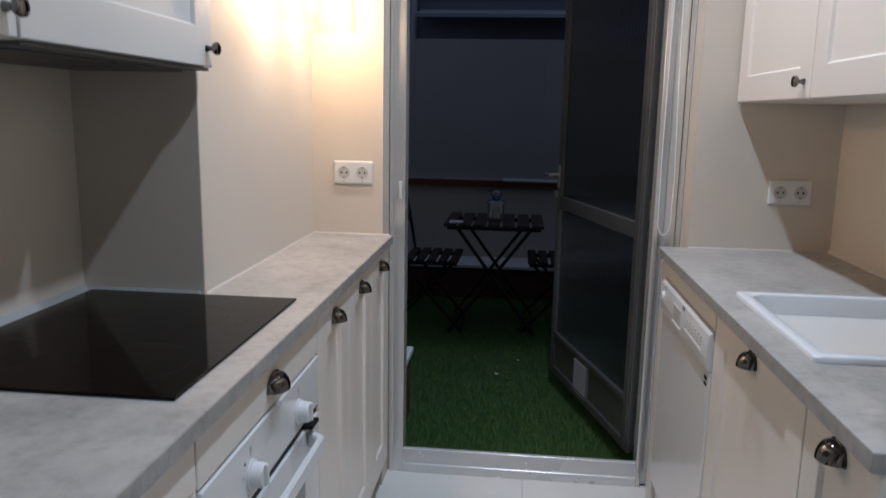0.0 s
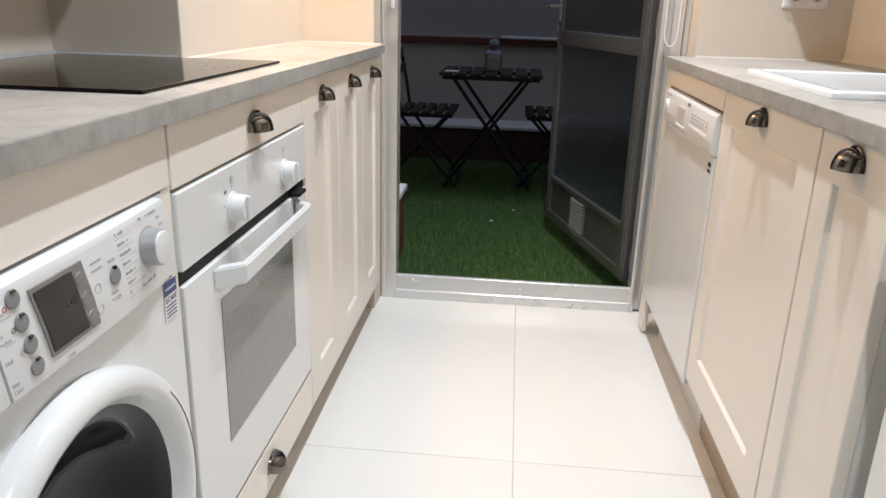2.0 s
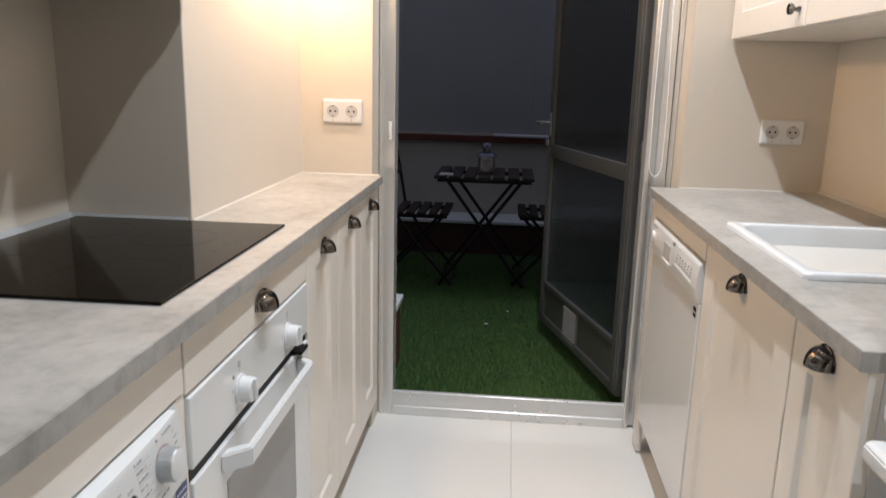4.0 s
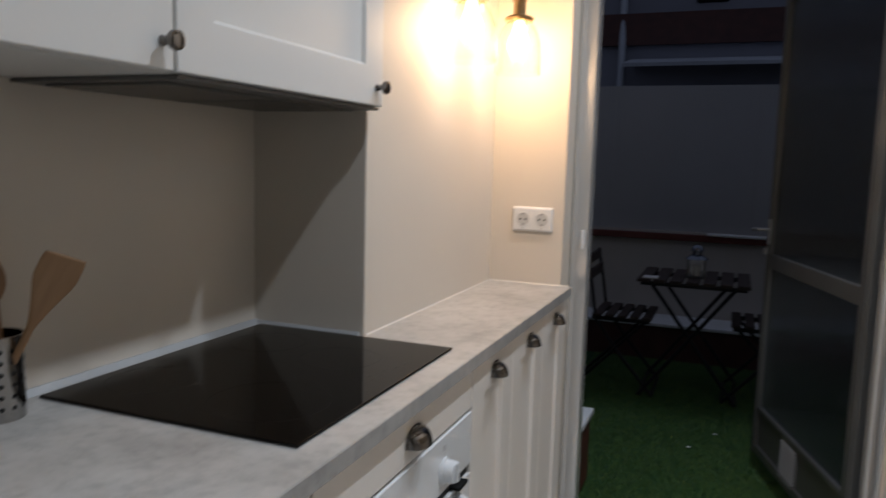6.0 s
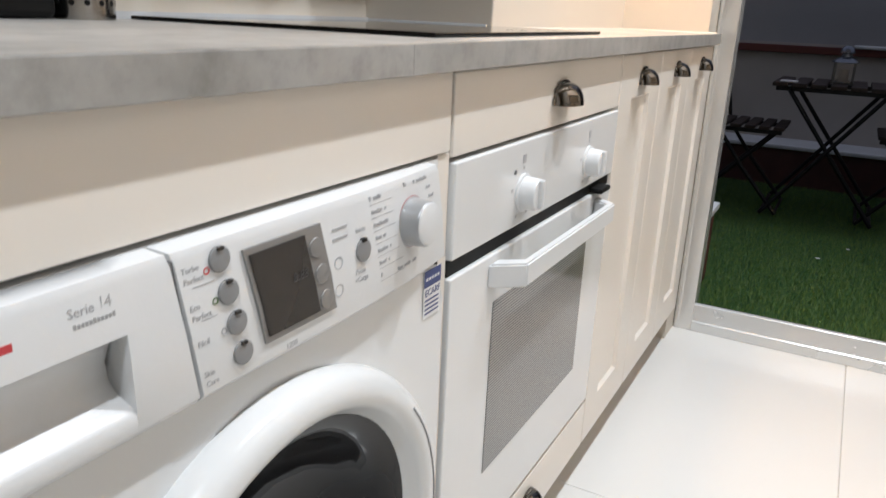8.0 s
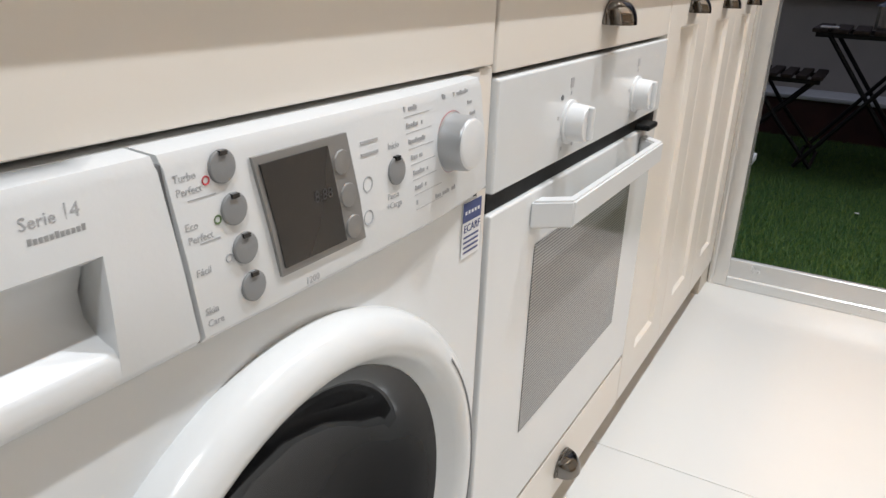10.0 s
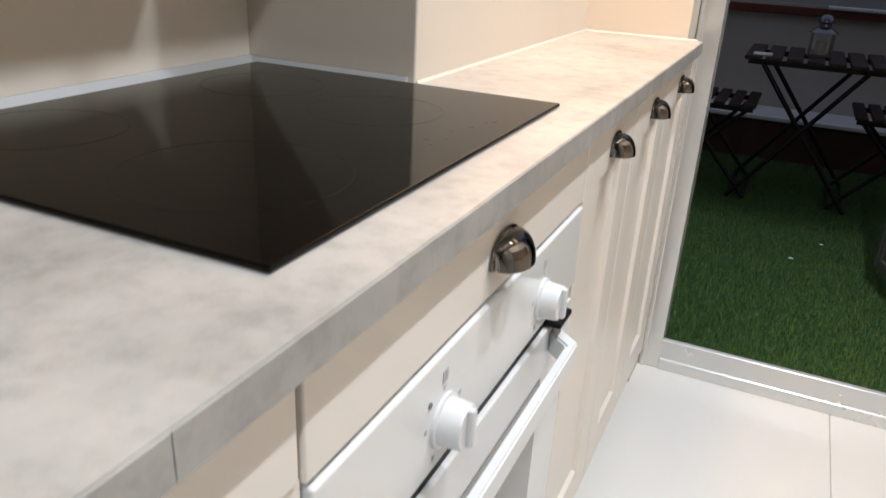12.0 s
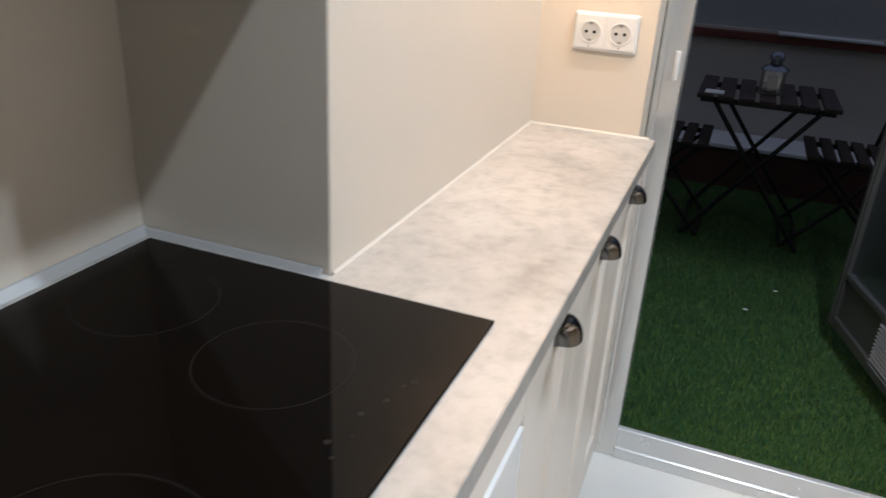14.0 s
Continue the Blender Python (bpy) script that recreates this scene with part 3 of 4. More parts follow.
bm = B(-0.006, 0.018, OW - 0.105, OW - 0.055, 0.440, 0.449, 0.003, 2)
part("door_latch", bm, BLACK, oven)
odoor = part("oven_door", B(-0.019, 0.002, 0.002, OW - 0.002, 0.004, 0.438, 0.003, 2), ENAMEL, oven)
part("window", B(0.0021, 0.0032, 0.122, 0.495, 0.118, 0.372, 0.0005, 1), OVEN_GLASS, odoor, "grey patterned oven window")
bm = bmesh.new()
prism(bm, [(0.0018, 0.101), (0.041, 0.135), (0.041, 0.512), (0.0018, 0.544), (0.0018, 0.520), (0.029, 0.497), (0.029, 0.150), (0.0018, 0.127)], "z", 0.396, 0.428, 0.0025)
part("bar_handle", bm, PLASTIC, odoor, "white bar handle with slanted ends")

# ---- washing machine ----
wm = thing("washing_machine", (-0.424, 0.218, 0.0), "white front-loading washing machine under the worktop", "washing machine")
WW = 0.594
bm = bmesh.new()
DY, DZ = 0.330, 0.444
DK = 0.945  # scale of the round door
# sheet-metal sides, top and back, and a front sheet with a round opening for the drum
for y in (0.0, WW - 0.008):
    part("side_panel", B(-0.50, -0.020, y, y + 0.008, 0.012, 0.796), ENAMEL, wm)
part("top_panel", B(-0.50, -0.020, 0.008, WW - 0.008, 0.788, 0.796), ENAMEL, wm)
part("back_panel", B(-0.50, -0.49, 0.008, WW - 0.008, 0.012, 0.788), ENAMEL, wm)
seg = 48
rim, edge = [], []
for i in range(seg):
    a = 2 * math.pi * i / seg
    c, s = math.cos(a), math.sin(a)
    rim.append(bm.verts.new((-0.008, DY + 0.168 * DK * c, DZ + 0.168 * DK * s)))
    up, down = 0.690 - DZ, DZ - 0.012
    k = min((WW - DY if c > 0 else DY) / max(abs(c), 1e-6), (up if s > 0 else down) / max(abs(s), 1e-6))
    edge.append(bm.verts.new((-0.008, DY + k * c, DZ + k * s)))
for i in range(seg):
    j = (i + 1) % seg
    bm.faces.new((rim[i], rim[j], edge[j], edge[i]))
part("front_panel", bm, ENAMEL, wm)


def seam(z):
    """The slanting joint between detergent drawer and control panel."""
    return 0.2320 + 0.14 * (0.795 - z)


def lean_seam(bm, y, shift=0.0):
    for v in bm.verts:
        if abs(v.co.y - y) < 1e-5:
            v.co.y = seam(v.co.z) + shift


bm = bmesh.new()
prism(bm, [(-0.030, 0.688), (0.0, 0.690), (0.006, 0.696), (0.005, 0.740), (0.002, 0.787), (-0.001, 0.7945), (-0.030, 0.796)], "y", 0.2362, WW - 0.004)
lean_seam(bm, 0.2362)
for v in bm.verts:
    if v.co.y > 0.5:
        v.co.y = 0.581 - 0.18 * (v.co.z - 0.746)
for k in range(9):
    bmesh.ops.bisect_plane(bm, geom=bm.verts[:] + bm.edges[:] + bm.faces[:], plane_co=(0, 0.40 + 0.02 * k, 0), plane_no=(0, 1, 0))
cp = part("control_panel", bm, PLASTIC, wm, "white control panel with grey buttons")


def on_panel(z, lift=0.0006):
    """Depth of the control panel's face at a height."""
    pts = [(0.690, 0.0), (0.696, 0.006), (0.740, 0.005), (0.787, 0.002), (0.795, -0.001)]
    for (a, xa), (b, xb) in zip(pts, pts[1:]):
        if z <= b:
            return xa + (xb - xa) * (z - a) / (b - a) + lift
    return pts[-1][1] + lift


bm = bmesh.new()
tray_edge = [(-0.030, 0.688), (0.0, 0.690), (0.005, 0.696), (0.004, 0.740), (0.001, 0.787), (-0.002, 0.7945), (-0.030, 0.796)]
scooped = [(-0.030, 0.688), (0.0, 0.690), (0.005, 0.696), (0.0045, 0.706), (0.001, 0.710), (-0.010, 0.714), (-0.018, 0.722), (-0.020, 0.734), (-0.014, 0.748),
           (0.003, 0.757), (0.001, 0.787), (-0.002, 0.7945), (-0.030, 0.796)]
prism(bm, tray_edge, "y", 0.004, 0.030)
prism(bm, scooped, "y", 0.030, 0.196)
prism(bm, tray_edge, "y", 0.196, 0.2335)
lean_seam(bm, 0.2335, -0.0026)
bmesh.ops.remove_doubles(bm, verts=bm.verts[:], dist=0.0001)
tray = part("detergent_drawer", bm, PLASTIC, wm, "white detergent drawer with a scooped grip")
bm = B(-0.02, 0.0005, 0.2336, 0.2361, 0.691, 0.790)
lean_seam(bm, 0.2336, -0.0025)
lean_seam(bm, 0.2361, -0.0001)
part("panel_seam", bm, RUBBER, wm)
# display with three keys
def slant(bm):
    """Leans a print or key along the slope of the panel's joints."""
    for v in bm.verts:
        v.co.y -= 0.22 * (v.co.z - 0.746)


dy0, dy1, dz0, dz1 = 0.296, 0.378, 0.710, 0.783
bm = bmesh.new()
prism(bm, [(on_panel(dz0, 0.0), dz0), (on_panel(dz0, 0.002), dz0), (on_panel(0.74, 0.0025), 0.74), (on_panel(dz1, 0.002), dz1), (on_panel(dz1, -0.001), dz1)], "y", dy0, dy1)
slant(bm)
disp = part("display", bm, BEZEL, cp, "dark display in a silver surround")
for tx, ty0, ty1, tz0, tz1, mat, nm in ((0.0032, dy0 + 0.0035, dy1 - 0.021, dz0 + 0.005, dz1 - 0.0045, DISPLAY, "screen"),):
    bm = bmesh.new()
    prism(bm, [(on_panel(tz0, 0.0), tz0), (on_panel(tz0, tx), tz0), (on_panel(0.74, tx), 0.74), (on_panel(tz1, tx), tz1), (on_panel(tz1, 0.0), tz1)], "y", ty0, ty1)
    slant(bm)
    part(nm, bm, mat, cp)


def disc(parent, y, z, r, x, thick, material, name, label=""):
    m = Matrix.Translation((x, y, z)) @ Matrix.Rotation(radians(86), 4, "Y")
    return part(name, lathe(bmesh.new(), [(0, 0), (r, 0), (r, thick * 0.7), (r * 0.92, thick), (0, thick)], 28, m), material, parent, label)


for z in (0.722, 0.744, 0.766):
    disc(cp, dy1 - 0.011 - 0.22 * (z - 0.746), z, 0.0078, on_panel(z, 0.0015), 0.0022, BEZEL, "display_key")
for y, z in ((0.268, 0.7825), (0.273, 0.7590), (0.278, 0.7360), (0.282, 0.7125)):
    disc(cp, y, z, 0.0088, on_panel(z, 0.0), 0.0022, GREY_PLASTIC, "option_button", "round grey button")
    part("button_notch", B(on_panel(z, 0.0), on_panel(z, 0.0030), y - 0.0025, y + 0.0025, z + 0.0062, z + 0.0086), DISPLAY, cp)
disc(cp, 0.426, 0.747, 0.0100, on_panel(0.747, 0.0), 0.0022, GREY_PLASTIC, "start_button", "round grey button")
part("button_notch", B(on_panel(0.757, 0.0), on_panel(0.757, 0.003), 0.423, 0.429, 0.7545, 0.7575), BLACK, cp)
m = Matrix.Translation((on_panel(0.752, -0.001), 0.510, 0.752)) @ Matrix.Rotation(radians(88), 4, "Y")
dial = part("programme_dial", lathe(bmesh.new(), [(0, 0), (0.0240, 0), (0.0240, 0.002), (0.0226, 0.003), (0.0214, 0.0185), (0.0200, 0.0205)], 40, m), SILVER_PLASTIC, wm, "silver programme dial with a white face")
part("dial_face", lathe(bmesh.new(), [(0.0200, 0.0205), (0.0182, 0.0222), (0, 0.0225)], 40, m), PLASTIC, dial)


def print_on(text, y, z, size, material=INK, parent=cp, lift=0.0002):
    x = on_panel(z + size * 0.35, lift)
    return lettering(text, size, Matrix.Translation((x, y, z)) @ Matrix(((0, 0, 1, 0), (1, 0, 0, 0), (0, 1, 0, 0), (0, 0, 0, 1))) @ Matrix.Rotation(radians(-3), 4, "X"), material, parent)


print_on("Turbo", seam(0.7800) + 0.003, 0.7800, 0.0056)
print_on("Perfect", seam(0.7730) + 0.003, 0.7730, 0.0056)
print_on("Eco", seam(0.7550) + 0.003, 0.7550, 0.0056)
print_on("Perfect", seam(0.7480) + 0.003, 0.7480, 0.0056)
print_on("Fácil", seam(0.7300) + 0.003, 0.7300, 0.0056)
print_on("Skin", seam(0.7075) + 0.003, 0.7075, 0.0056)
print_on("Care", seam(0.7005) + 0.003, 0.7005, 0.0056)
print_on("1200", 0.326, 0.6965, 0.0065)
print_on("Inicio", 0.417, 0.763, 0.0065)
print_on("Pausa", 0.415, 0.728, 0.0065)
print_on("+Carga", 0.414, 0.721, 0.0065)
print_on("8:88", 0.334, 0.747, 0.010, DRUM, disp, 0.0036)
print_on("Serie", 0.162, 0.7775, 0.0080, INK, tray, -0.0008)
print_on("4", 0.1845, 0.7775, 0.0095, INK, tray, -0.0008)
bm = bmesh.new()
for k in range(11):
    box(bm, on_panel(0.771, -0.003), on_panel(0.771, -0.0008), 0.1645 + k * 0.0024, 0.1662 + k * 0.0024, 0.7708, 0.7732 + 0.0006 * (k % 5 == 0))
part("faint_print", bm, SILVER_PLASTIC, tray)
part("panel_rule", B(on_panel(0.78, -0.003), on_panel(0.78, -0.0008), 0.1825, 0.1829, 0.7765, 0.7845), INK, tray)
bm = bmesh.new()
for i in range(4):
    box(bm, on_panel(0.776, -0.003), on_panel(0.776, -0.0007), 0.080 + i * 0.0135, 0.0915 + i * 0.0135, 0.7690, 0.7765)
part("maker_mark", bm, RED_INK, tray)
# programme list round the dial: rows of short words on fine rules, leaning with the panel
def words(y, z, lengths, tall=0.0026):
    bm = bmesh.new()
    for k, wide in enumerate(lengths):
        for j in range(max(1, int(wide / 0.0024))):
            up = tall * (1.0 if (j + k) % 4 else 1.35)
            box(bm, on_panel(z, -0.001), on_panel(z, 0.0004), y + j * 0.0024, y + j * 0.0024 + 0.0017, z, z + up)
        y += wide + 0.0022
    return part("programme_word", bm, INK, cp)


for i, lengths in enumerate(((0.004, 0.013), (0.019, 0.004), (0.024,), (0.010, 0.005), (0.018, 0.003), (0.013, 0.003), (0.004,))):
    z = 0.7855 - i * 0.0118
    y = 0.4475 - 0.22 * (z - 0.746)
    words(y, z, lengths)
    part("programme_rule", B(on_panel(z - 0.004, -0.001), on_panel(z - 0.004, 0.0003), y, y + 0.036 + 0.006 * (i > 4), z - 0.0040, z - 0.0036), INK, cp)
for i, lengths in enumerate(((0.004, 0.022), (0.010,), (0.012,), (0.010,), (0.005,), (0.011,), (0.004, 0.010))):
    z = 0.7865 - i * 0.0098
    y = 0.543 + 0.010 * math.sin(0.5 * i + 0.2) - 0.22 * (z - 0.746)
    words(min(y, 0.556) - (0.020 if i == 0 else 0), z, lengths, 0.0022)
words(0.484, 0.712, (0.010, 0.014, 0.008))
words(0.497, 0.787, (0.006,))
for y0, y1, z in ((0.2445, 0.2625, 0.7695), (0.249, 0.262, 0.7465)):
    part("panel_rule", B(on_panel(z, -0.001), on_panel(z, 0.0003), y0, y1, z, z + 0.0005), INK, cp)
for z, mat in ((0.7775, RED_INK), (0.7560, GREEN_INK), (0.7335, INK)):
    y = 0.2595 - 0.22 * (z - 0.766)
    part("symbol_print", lathe(bmesh.new(), [(0.0016, 0), (0.0024, 0.0004), (0.0026, 0)], 10, Matrix.Translation((on_panel(z, 0.0002), y, z)) @ Matrix.Rotation(radians(88), 4, "Y")), mat, cp)
bm = lathe(bmesh.new(), [(0.0240, 0.0005), (0.0246, 0.0014), (0.0238, 0.0022)], 40, m)
part("dial_ring", bm, DULL_RED, dial, "thin red line round the dial")
bm = bmesh.new()
for z in (0.772, 0.764):
    box(bm, on_panel(z, -0.001), on_panel(z, 0.0005), 0.386, 0.405, z, z + 0.002)
for z in (0.745, 0.722):
    lathe(bm, [(0.0042, 0), (0.0052, 0.0005), (0.0052, 0)], 20, Matrix.Translation((on_panel(z, 0.0), 0.392, z)) @ Matrix.Rotation(radians(88), 4, "Y"))
part("symbol_print", bm, INK, cp)
# the panel bows back towards its outer end
def bow(y):
    return 0.011 * max(0.0, (y - 0.40) / 0.185) ** 2


for ob in [cp, dial] + cp.children_recursive[:] + dial.children_recursive[:]:
    if ob.name.startswith(("programme_dial", "dial_face", "dial_ring", "start_button")):
        ob.location.x -= bow(0.510) if "dial" in ob.name and ob is dial else (bow(0.426) if ob.name.startswith("start") else 0.0)
        continue
    for v in ob.data.vertices:
        v.co.x -= bow(v.co.y)
# energy sticker
stick = part("sticker", B(-0.0075, -0.0068, 0.551, 0.585, 0.636, 0.688), PAPER, wm, "white and blue guarantee sticker")
part("sticker_band", B(-0.0068, -0.0064, 0.551, 0.585, 0.670, 0.688), BLUE_INK, stick)
bm = bmesh.new()
for i in range(5):
    box(bm, -0.0064, -0.0062, 0.5545 + i * 0.0058, 0.5578 + i * 0.0058, 0.677, 0.680)
part("sticker_star", bm, PAPER, stick)
for i in range(4):
    part("sticker_line", B(-0.0068, -0.0065, 0.554, 0.582, 0.640 + i * 0.0048, 0.6418 + i * 0.0048), BLUE_INK, stick)
lettering("ECARF", 0.0105, Matrix.Translation((-0.0066, 0.5535, 0.660)) @ Matrix(((0, 0, 1, 0), (1, 0, 0, 0), (0, 1, 0, 0), (0, 0, 0, 1))), BLUE_INK, stick)
# round door
port = Matrix.Translation((-0.008, DY, DZ)) @ Matrix.Rotation(radians(90), 4, "Y") @ Matrix.Diagonal((DK, DK, 1, 1))
wdoor = part("porthole_door", lathe(bmesh.new(), [(0.178, 0.002), (0.229, 0.0), (0.232, 0.008), (0.2305, 0.018), (0.226, 0.026), (0.218, 0.031), (0.209, 0.0325), (0.201, 0.030), (0.195, 0.024), (0.190, 0.015), (0.184, 0.008), (0.178, 0.002)], 72, port), ENAMEL, wm, "round white washing machine door")
part("door_glass", lathe(bmesh.new(), [(0.1855, 0.0105), (0.176, 0.008), (0.166, 0.003), (0.158, -0.004), (0.153, -0.014), (0.150, -0.015), (0.140, -0.030), (0.122, -0.044), (0.098, -0.054), (0.066, -0.061), (0.030, -0.064), (0.0, -0.065)], 56, port), PORT_GLASS, wdoor, "domed dark door glass")
bm = lathe(bmesh.new(), [(0.168, 0.000), (0.160, -0.010), (0.166, -0.022), (0.150, -0.030), (0.146, -0.045), (0.160, -0.055)], 56, port)
part("door_seal", bm, RUBBER, wm, "folded grey rubber door seal")
bm = lathe(bmesh.new(), [(0.162, -0.054), (0.215, -0.075), (0.215, -0.34), (0.0, -0.34)], 56, port)
part("drum", bm, DRUM, wm)
bm = bmesh.new()
turns = [radians(-40 + 80 * i / 16) for i in range(17)]
tube(bm, [(0.0238, DY + 0.2035 * math.cos(q), DZ + 0.2035 * math.sin(q)) for q in turns], 0.0010, 6)
for q in (turns[0], turns[-1]):
    tube(bm, [(0.0238 - 0.0115 * k / 4, DY + (0.2035 + 0.0125 * k / 4) * math.cos(q), DZ + (0.2035 + 0.0125 * k / 4) * math.sin(q)) for k in range(5)], 0.0010, 6)
part("door_grip_seam", bm, GREY_PLASTIC, wdoor)
for x in (-0.06, -0.44):
    for y in (0.05, WW - 0.05):
        part("foot", rod(bmesh.new(), (x, y, 0), (x, y, 0.013), 0.018), RUBBER, wm)

# ---- upper cabinets and hood, left ----
for a, b, kn in ((0.852, 1.462, 0.578), (0.245, 0.850, 0.580)):
    u = thing("wall_cabinet", (-0.660, a, 1.402), "pale grey-white framed wall cabinet with a nickel knob", "wall cabinet", "wall cabinets over the hob")
    w = b - a
    part("carcass", B(LX + 0.662, -0.0195, 0.0, w, 0.0, 0.78), PALE, u)
    d = shaker(u, w - 0.003, 0.777, 0.075, PALE, top=0.075, bottom=0.075)
    d.location = (0, 0.0015, 0.0015)
    knob(d, kn, 0.036)
hood = thing("cooker_hood", (-0.82, 1.16, 1.372), "dark built-in cooker hood under the wall cabinet", "cooker hood")
bm = B(-0.160, 0.152, -0.298, 0.298, 0.0235, 0.0295, 0.001, 1)
part("casing", bm, DARK_METAL, hood)
for k in (-1, 1):
    f = part("grease_filter", B(-0.125, 0.110, k * 0.140 - 0.128, k * 0.140 + 0.128, 0.0200, 0.0235, 0.001, 1), DARK_METAL, hood)
    for i in range(10):
        part("filter_rib", B(-0.120, 0.105, k * 0.140 - 0.118 + i * 0.0255, k * 0.140 - 0.110 + i * 0.0255, 0.0190, 0.0200), STEEL, f)

# ---- upper cabinets, right ----
for a, b in ((1.756, 2.338), (1.160, 1.753), (0.86, 1.157)):
    u = thing("wall_cabinet", (0.650, a, 1.366), "cream framed wall cabinet with a nickel knob", "wall cabinet", "wall cabinets over the sink")
    w = b - a
    part("carcass", B(0.0195, RX - 0.655, 0.0, w, 0.0, 0.80), CREAM, u)
    d = shaker(u, w - 0.003, 0.797, 0.072, CREAM)
    d.rotation_euler = (0, 0, math.pi)
    d.location = (0, w - 0.0015, 0.0015)
    knob(d, w - 0.003 - 0.036, 0.040)

# ---- right-hand run ----
for a, b, st in ((1.108, 1.662, 0.072), (0.856, 1.105, 0.062)):
    unit, w = base_unit("base_cabinet", a, b, GX, -1, "cream framed cabinet door with a nickel cup handle", z0=0.158, z1=0.872)
    unit["group"] = "cabinets under the right worktop"
    d = shaker(unit, w - 0.003, 0.715, st, CREAM, top=0.072, bottom=0.082)
    d.rotation_euler = (0, 0, math.pi)
    d.location = (0, w - 0.0015, 0.160)
    cup_handle(d, w / 2, 0.686)
solid("filler_panel", B(GX, GX + 0.018, 2.272, EY - 0.002, 0.01, 0.8765, 0.002, 1), CREAM, "cream filler strip beside the dishwasher", "filler panel")
solid("filler_panel", B(GX - 0.002, GX + 0.016, 1.664, 2.270, 0.824, 0.8765, 0.002, 1), CREAM, "cream strip above the dishwasher", "filler panel")

dw = thing("dishwasher", (GX, 1.668, 0.0), "white freestanding dishwasher under the worktop", "dishwasher")
DWW = 0.600
part("body", B(0.010, 0.49, 0.002, DWW - 0.002, 0.136, 0.816), ENAMEL, dw)
part("door", B(-0.003, 0.010, 0.002, DWW - 0.002, 0.136, 0.716, 0.004, 2), ENAMEL, dw)
bm = bmesh.new()
prism(bm, [(0.010, 0.816), (-0.004, 0.816), (-0.010, 0.808), (-0.014, 0.780), (-0.015, 0.752), (-0.012, 0.728), (-0.006, 0.719), (0.010, 0.719)], "y", 0.002, DWW - 0.002, 0.0015)
dcp = part("control_panel", bm, PLASTIC, dw, "white dishwasher control panel")
# shallow pad, its greyed colour painting the shade of a recess
part("pull_grip", B(-0.0162, -0.012, 0.30, 0.385, 0.742, 0.790, 0.003, 2), SHADED_PLASTIC, dcp, "white pull grip recess with its shade painted grey")
part("pull_lip", B(-0.0190, -0.012, 0.295, 0.390, 0.734, 0.743, 0.003, 2), PLASTIC, dcp)
m = Matrix.Translation((-0.0130, 0.545, 0.772)) @ Matrix.Rotation(radians(-90), 4, "Y")
part("dial", lathe(bmesh.new(), [(0, 0), (0.017, 0), (0.016, 0.008), (0, 0.009)], 28, m), PLASTIC, dcp)
part("key_strip", B(-0.0172, -0.013, 0.055, 0.235, 0.748, 0.760, 0.002, 1), PLASTIC, dcp)
for i in range(6):
    for k in range(3):
        part("panel_print", B(-0.0156, -0.013, 0.060 + i * 0.030, 0.074 + i * 0.030 - 0.004 * k, 0.768 + k * 0.009, 0.771 + k * 0.009), INK, dcp)
part("panel_print", B(-0.0125, -0.008, 0.515, 0.575, 0.802, 0.805), INK, dcp)
part("badge", B(-0.0125, -0.008, 0.265, 0.290, 0.799, 0.808), GREY_PLASTIC, dcp)
bm = B(-0.0038, -0.0028, 0.022, 0.046, 0.690, 0.700)
box(bm, -0.0038, -0.0028, 0.022, 0.046, 0.676, 0.683)
part("door_label", bm, BLACK, dw)
part("kick_plate", B(0.056, 0.068, 0.004, DWW - 0.004, 0.0, 0.140, 0.002, 1), ENAMEL, dw)
for y in (0.03, DWW - 0.03):
    for x in (0.10, 0.44):
        part("foot", rod(bmesh.new(), (x, y, 0.0), (x, y, 0.137), 0.016), RUBBER, dw)

# sink
sink = thing("ceramic_sink", ((SKX0 + SKX1) / 2, (SKY0 + SKY1) / 2, TOP_R), "white glazed ceramic sink set in the worktop", "sink")
sw, sd = (SKX1 - SKX0) / 2, (SKY1 - SKY0) / 2
bm = bmesh.new()


def round_loop(bm, hx, hy, r, z, seg=6):
    out = []
    for cx, cy, a in ((hx - r, hy - r, 0), (-hx + r, hy - r, 90), (-hx + r, -hy + r, 180), (hx - r, -hy + r, 270)):
        for i in range(seg + 1):
            t = radians(a + 90 * i / seg)
            out.append(bm.verts.new((cx + r * math.cos(t), cy + r * math.sin(t), z)))
    return out


loops = [round_loop(bm, *v) for v in ((sw, sd, 0.012, 0.0006), (sw, sd, 0.012, 0.009), (sw - 0.004, sd - 0.004, 0.012, 0.013), (sw - 0.020, sd - 0.020, 0.02, 0.0135),
                                      (sw - 0.027, sd - 0.027, 0.025, 0.009), (sw - 0.032, sd - 0.032, 0.03, -0.02), (sw - 0.040, sd - 0.040, 0.04, -0.16), (sw - 0.07, sd - 0.07, 0.05, -0.178))]
for a, b in zip(loops, loops[1:]):
    for i in range(len(a)):
        j = (i + 1) % len(a)
        bm.faces.new((a[i], a[j], b[j], b[i]))
bm.faces.new(loops[-1])
part("basin", bm, CERAMIC, sink)
bm = lathe(bmesh.new(), [(0, -0.1765), (0.030, -0.1765), (0.034, -0.1755), (0.038, -0.1775)], 28)
part("drain", bm, STEEL, sink, "round steel drain")

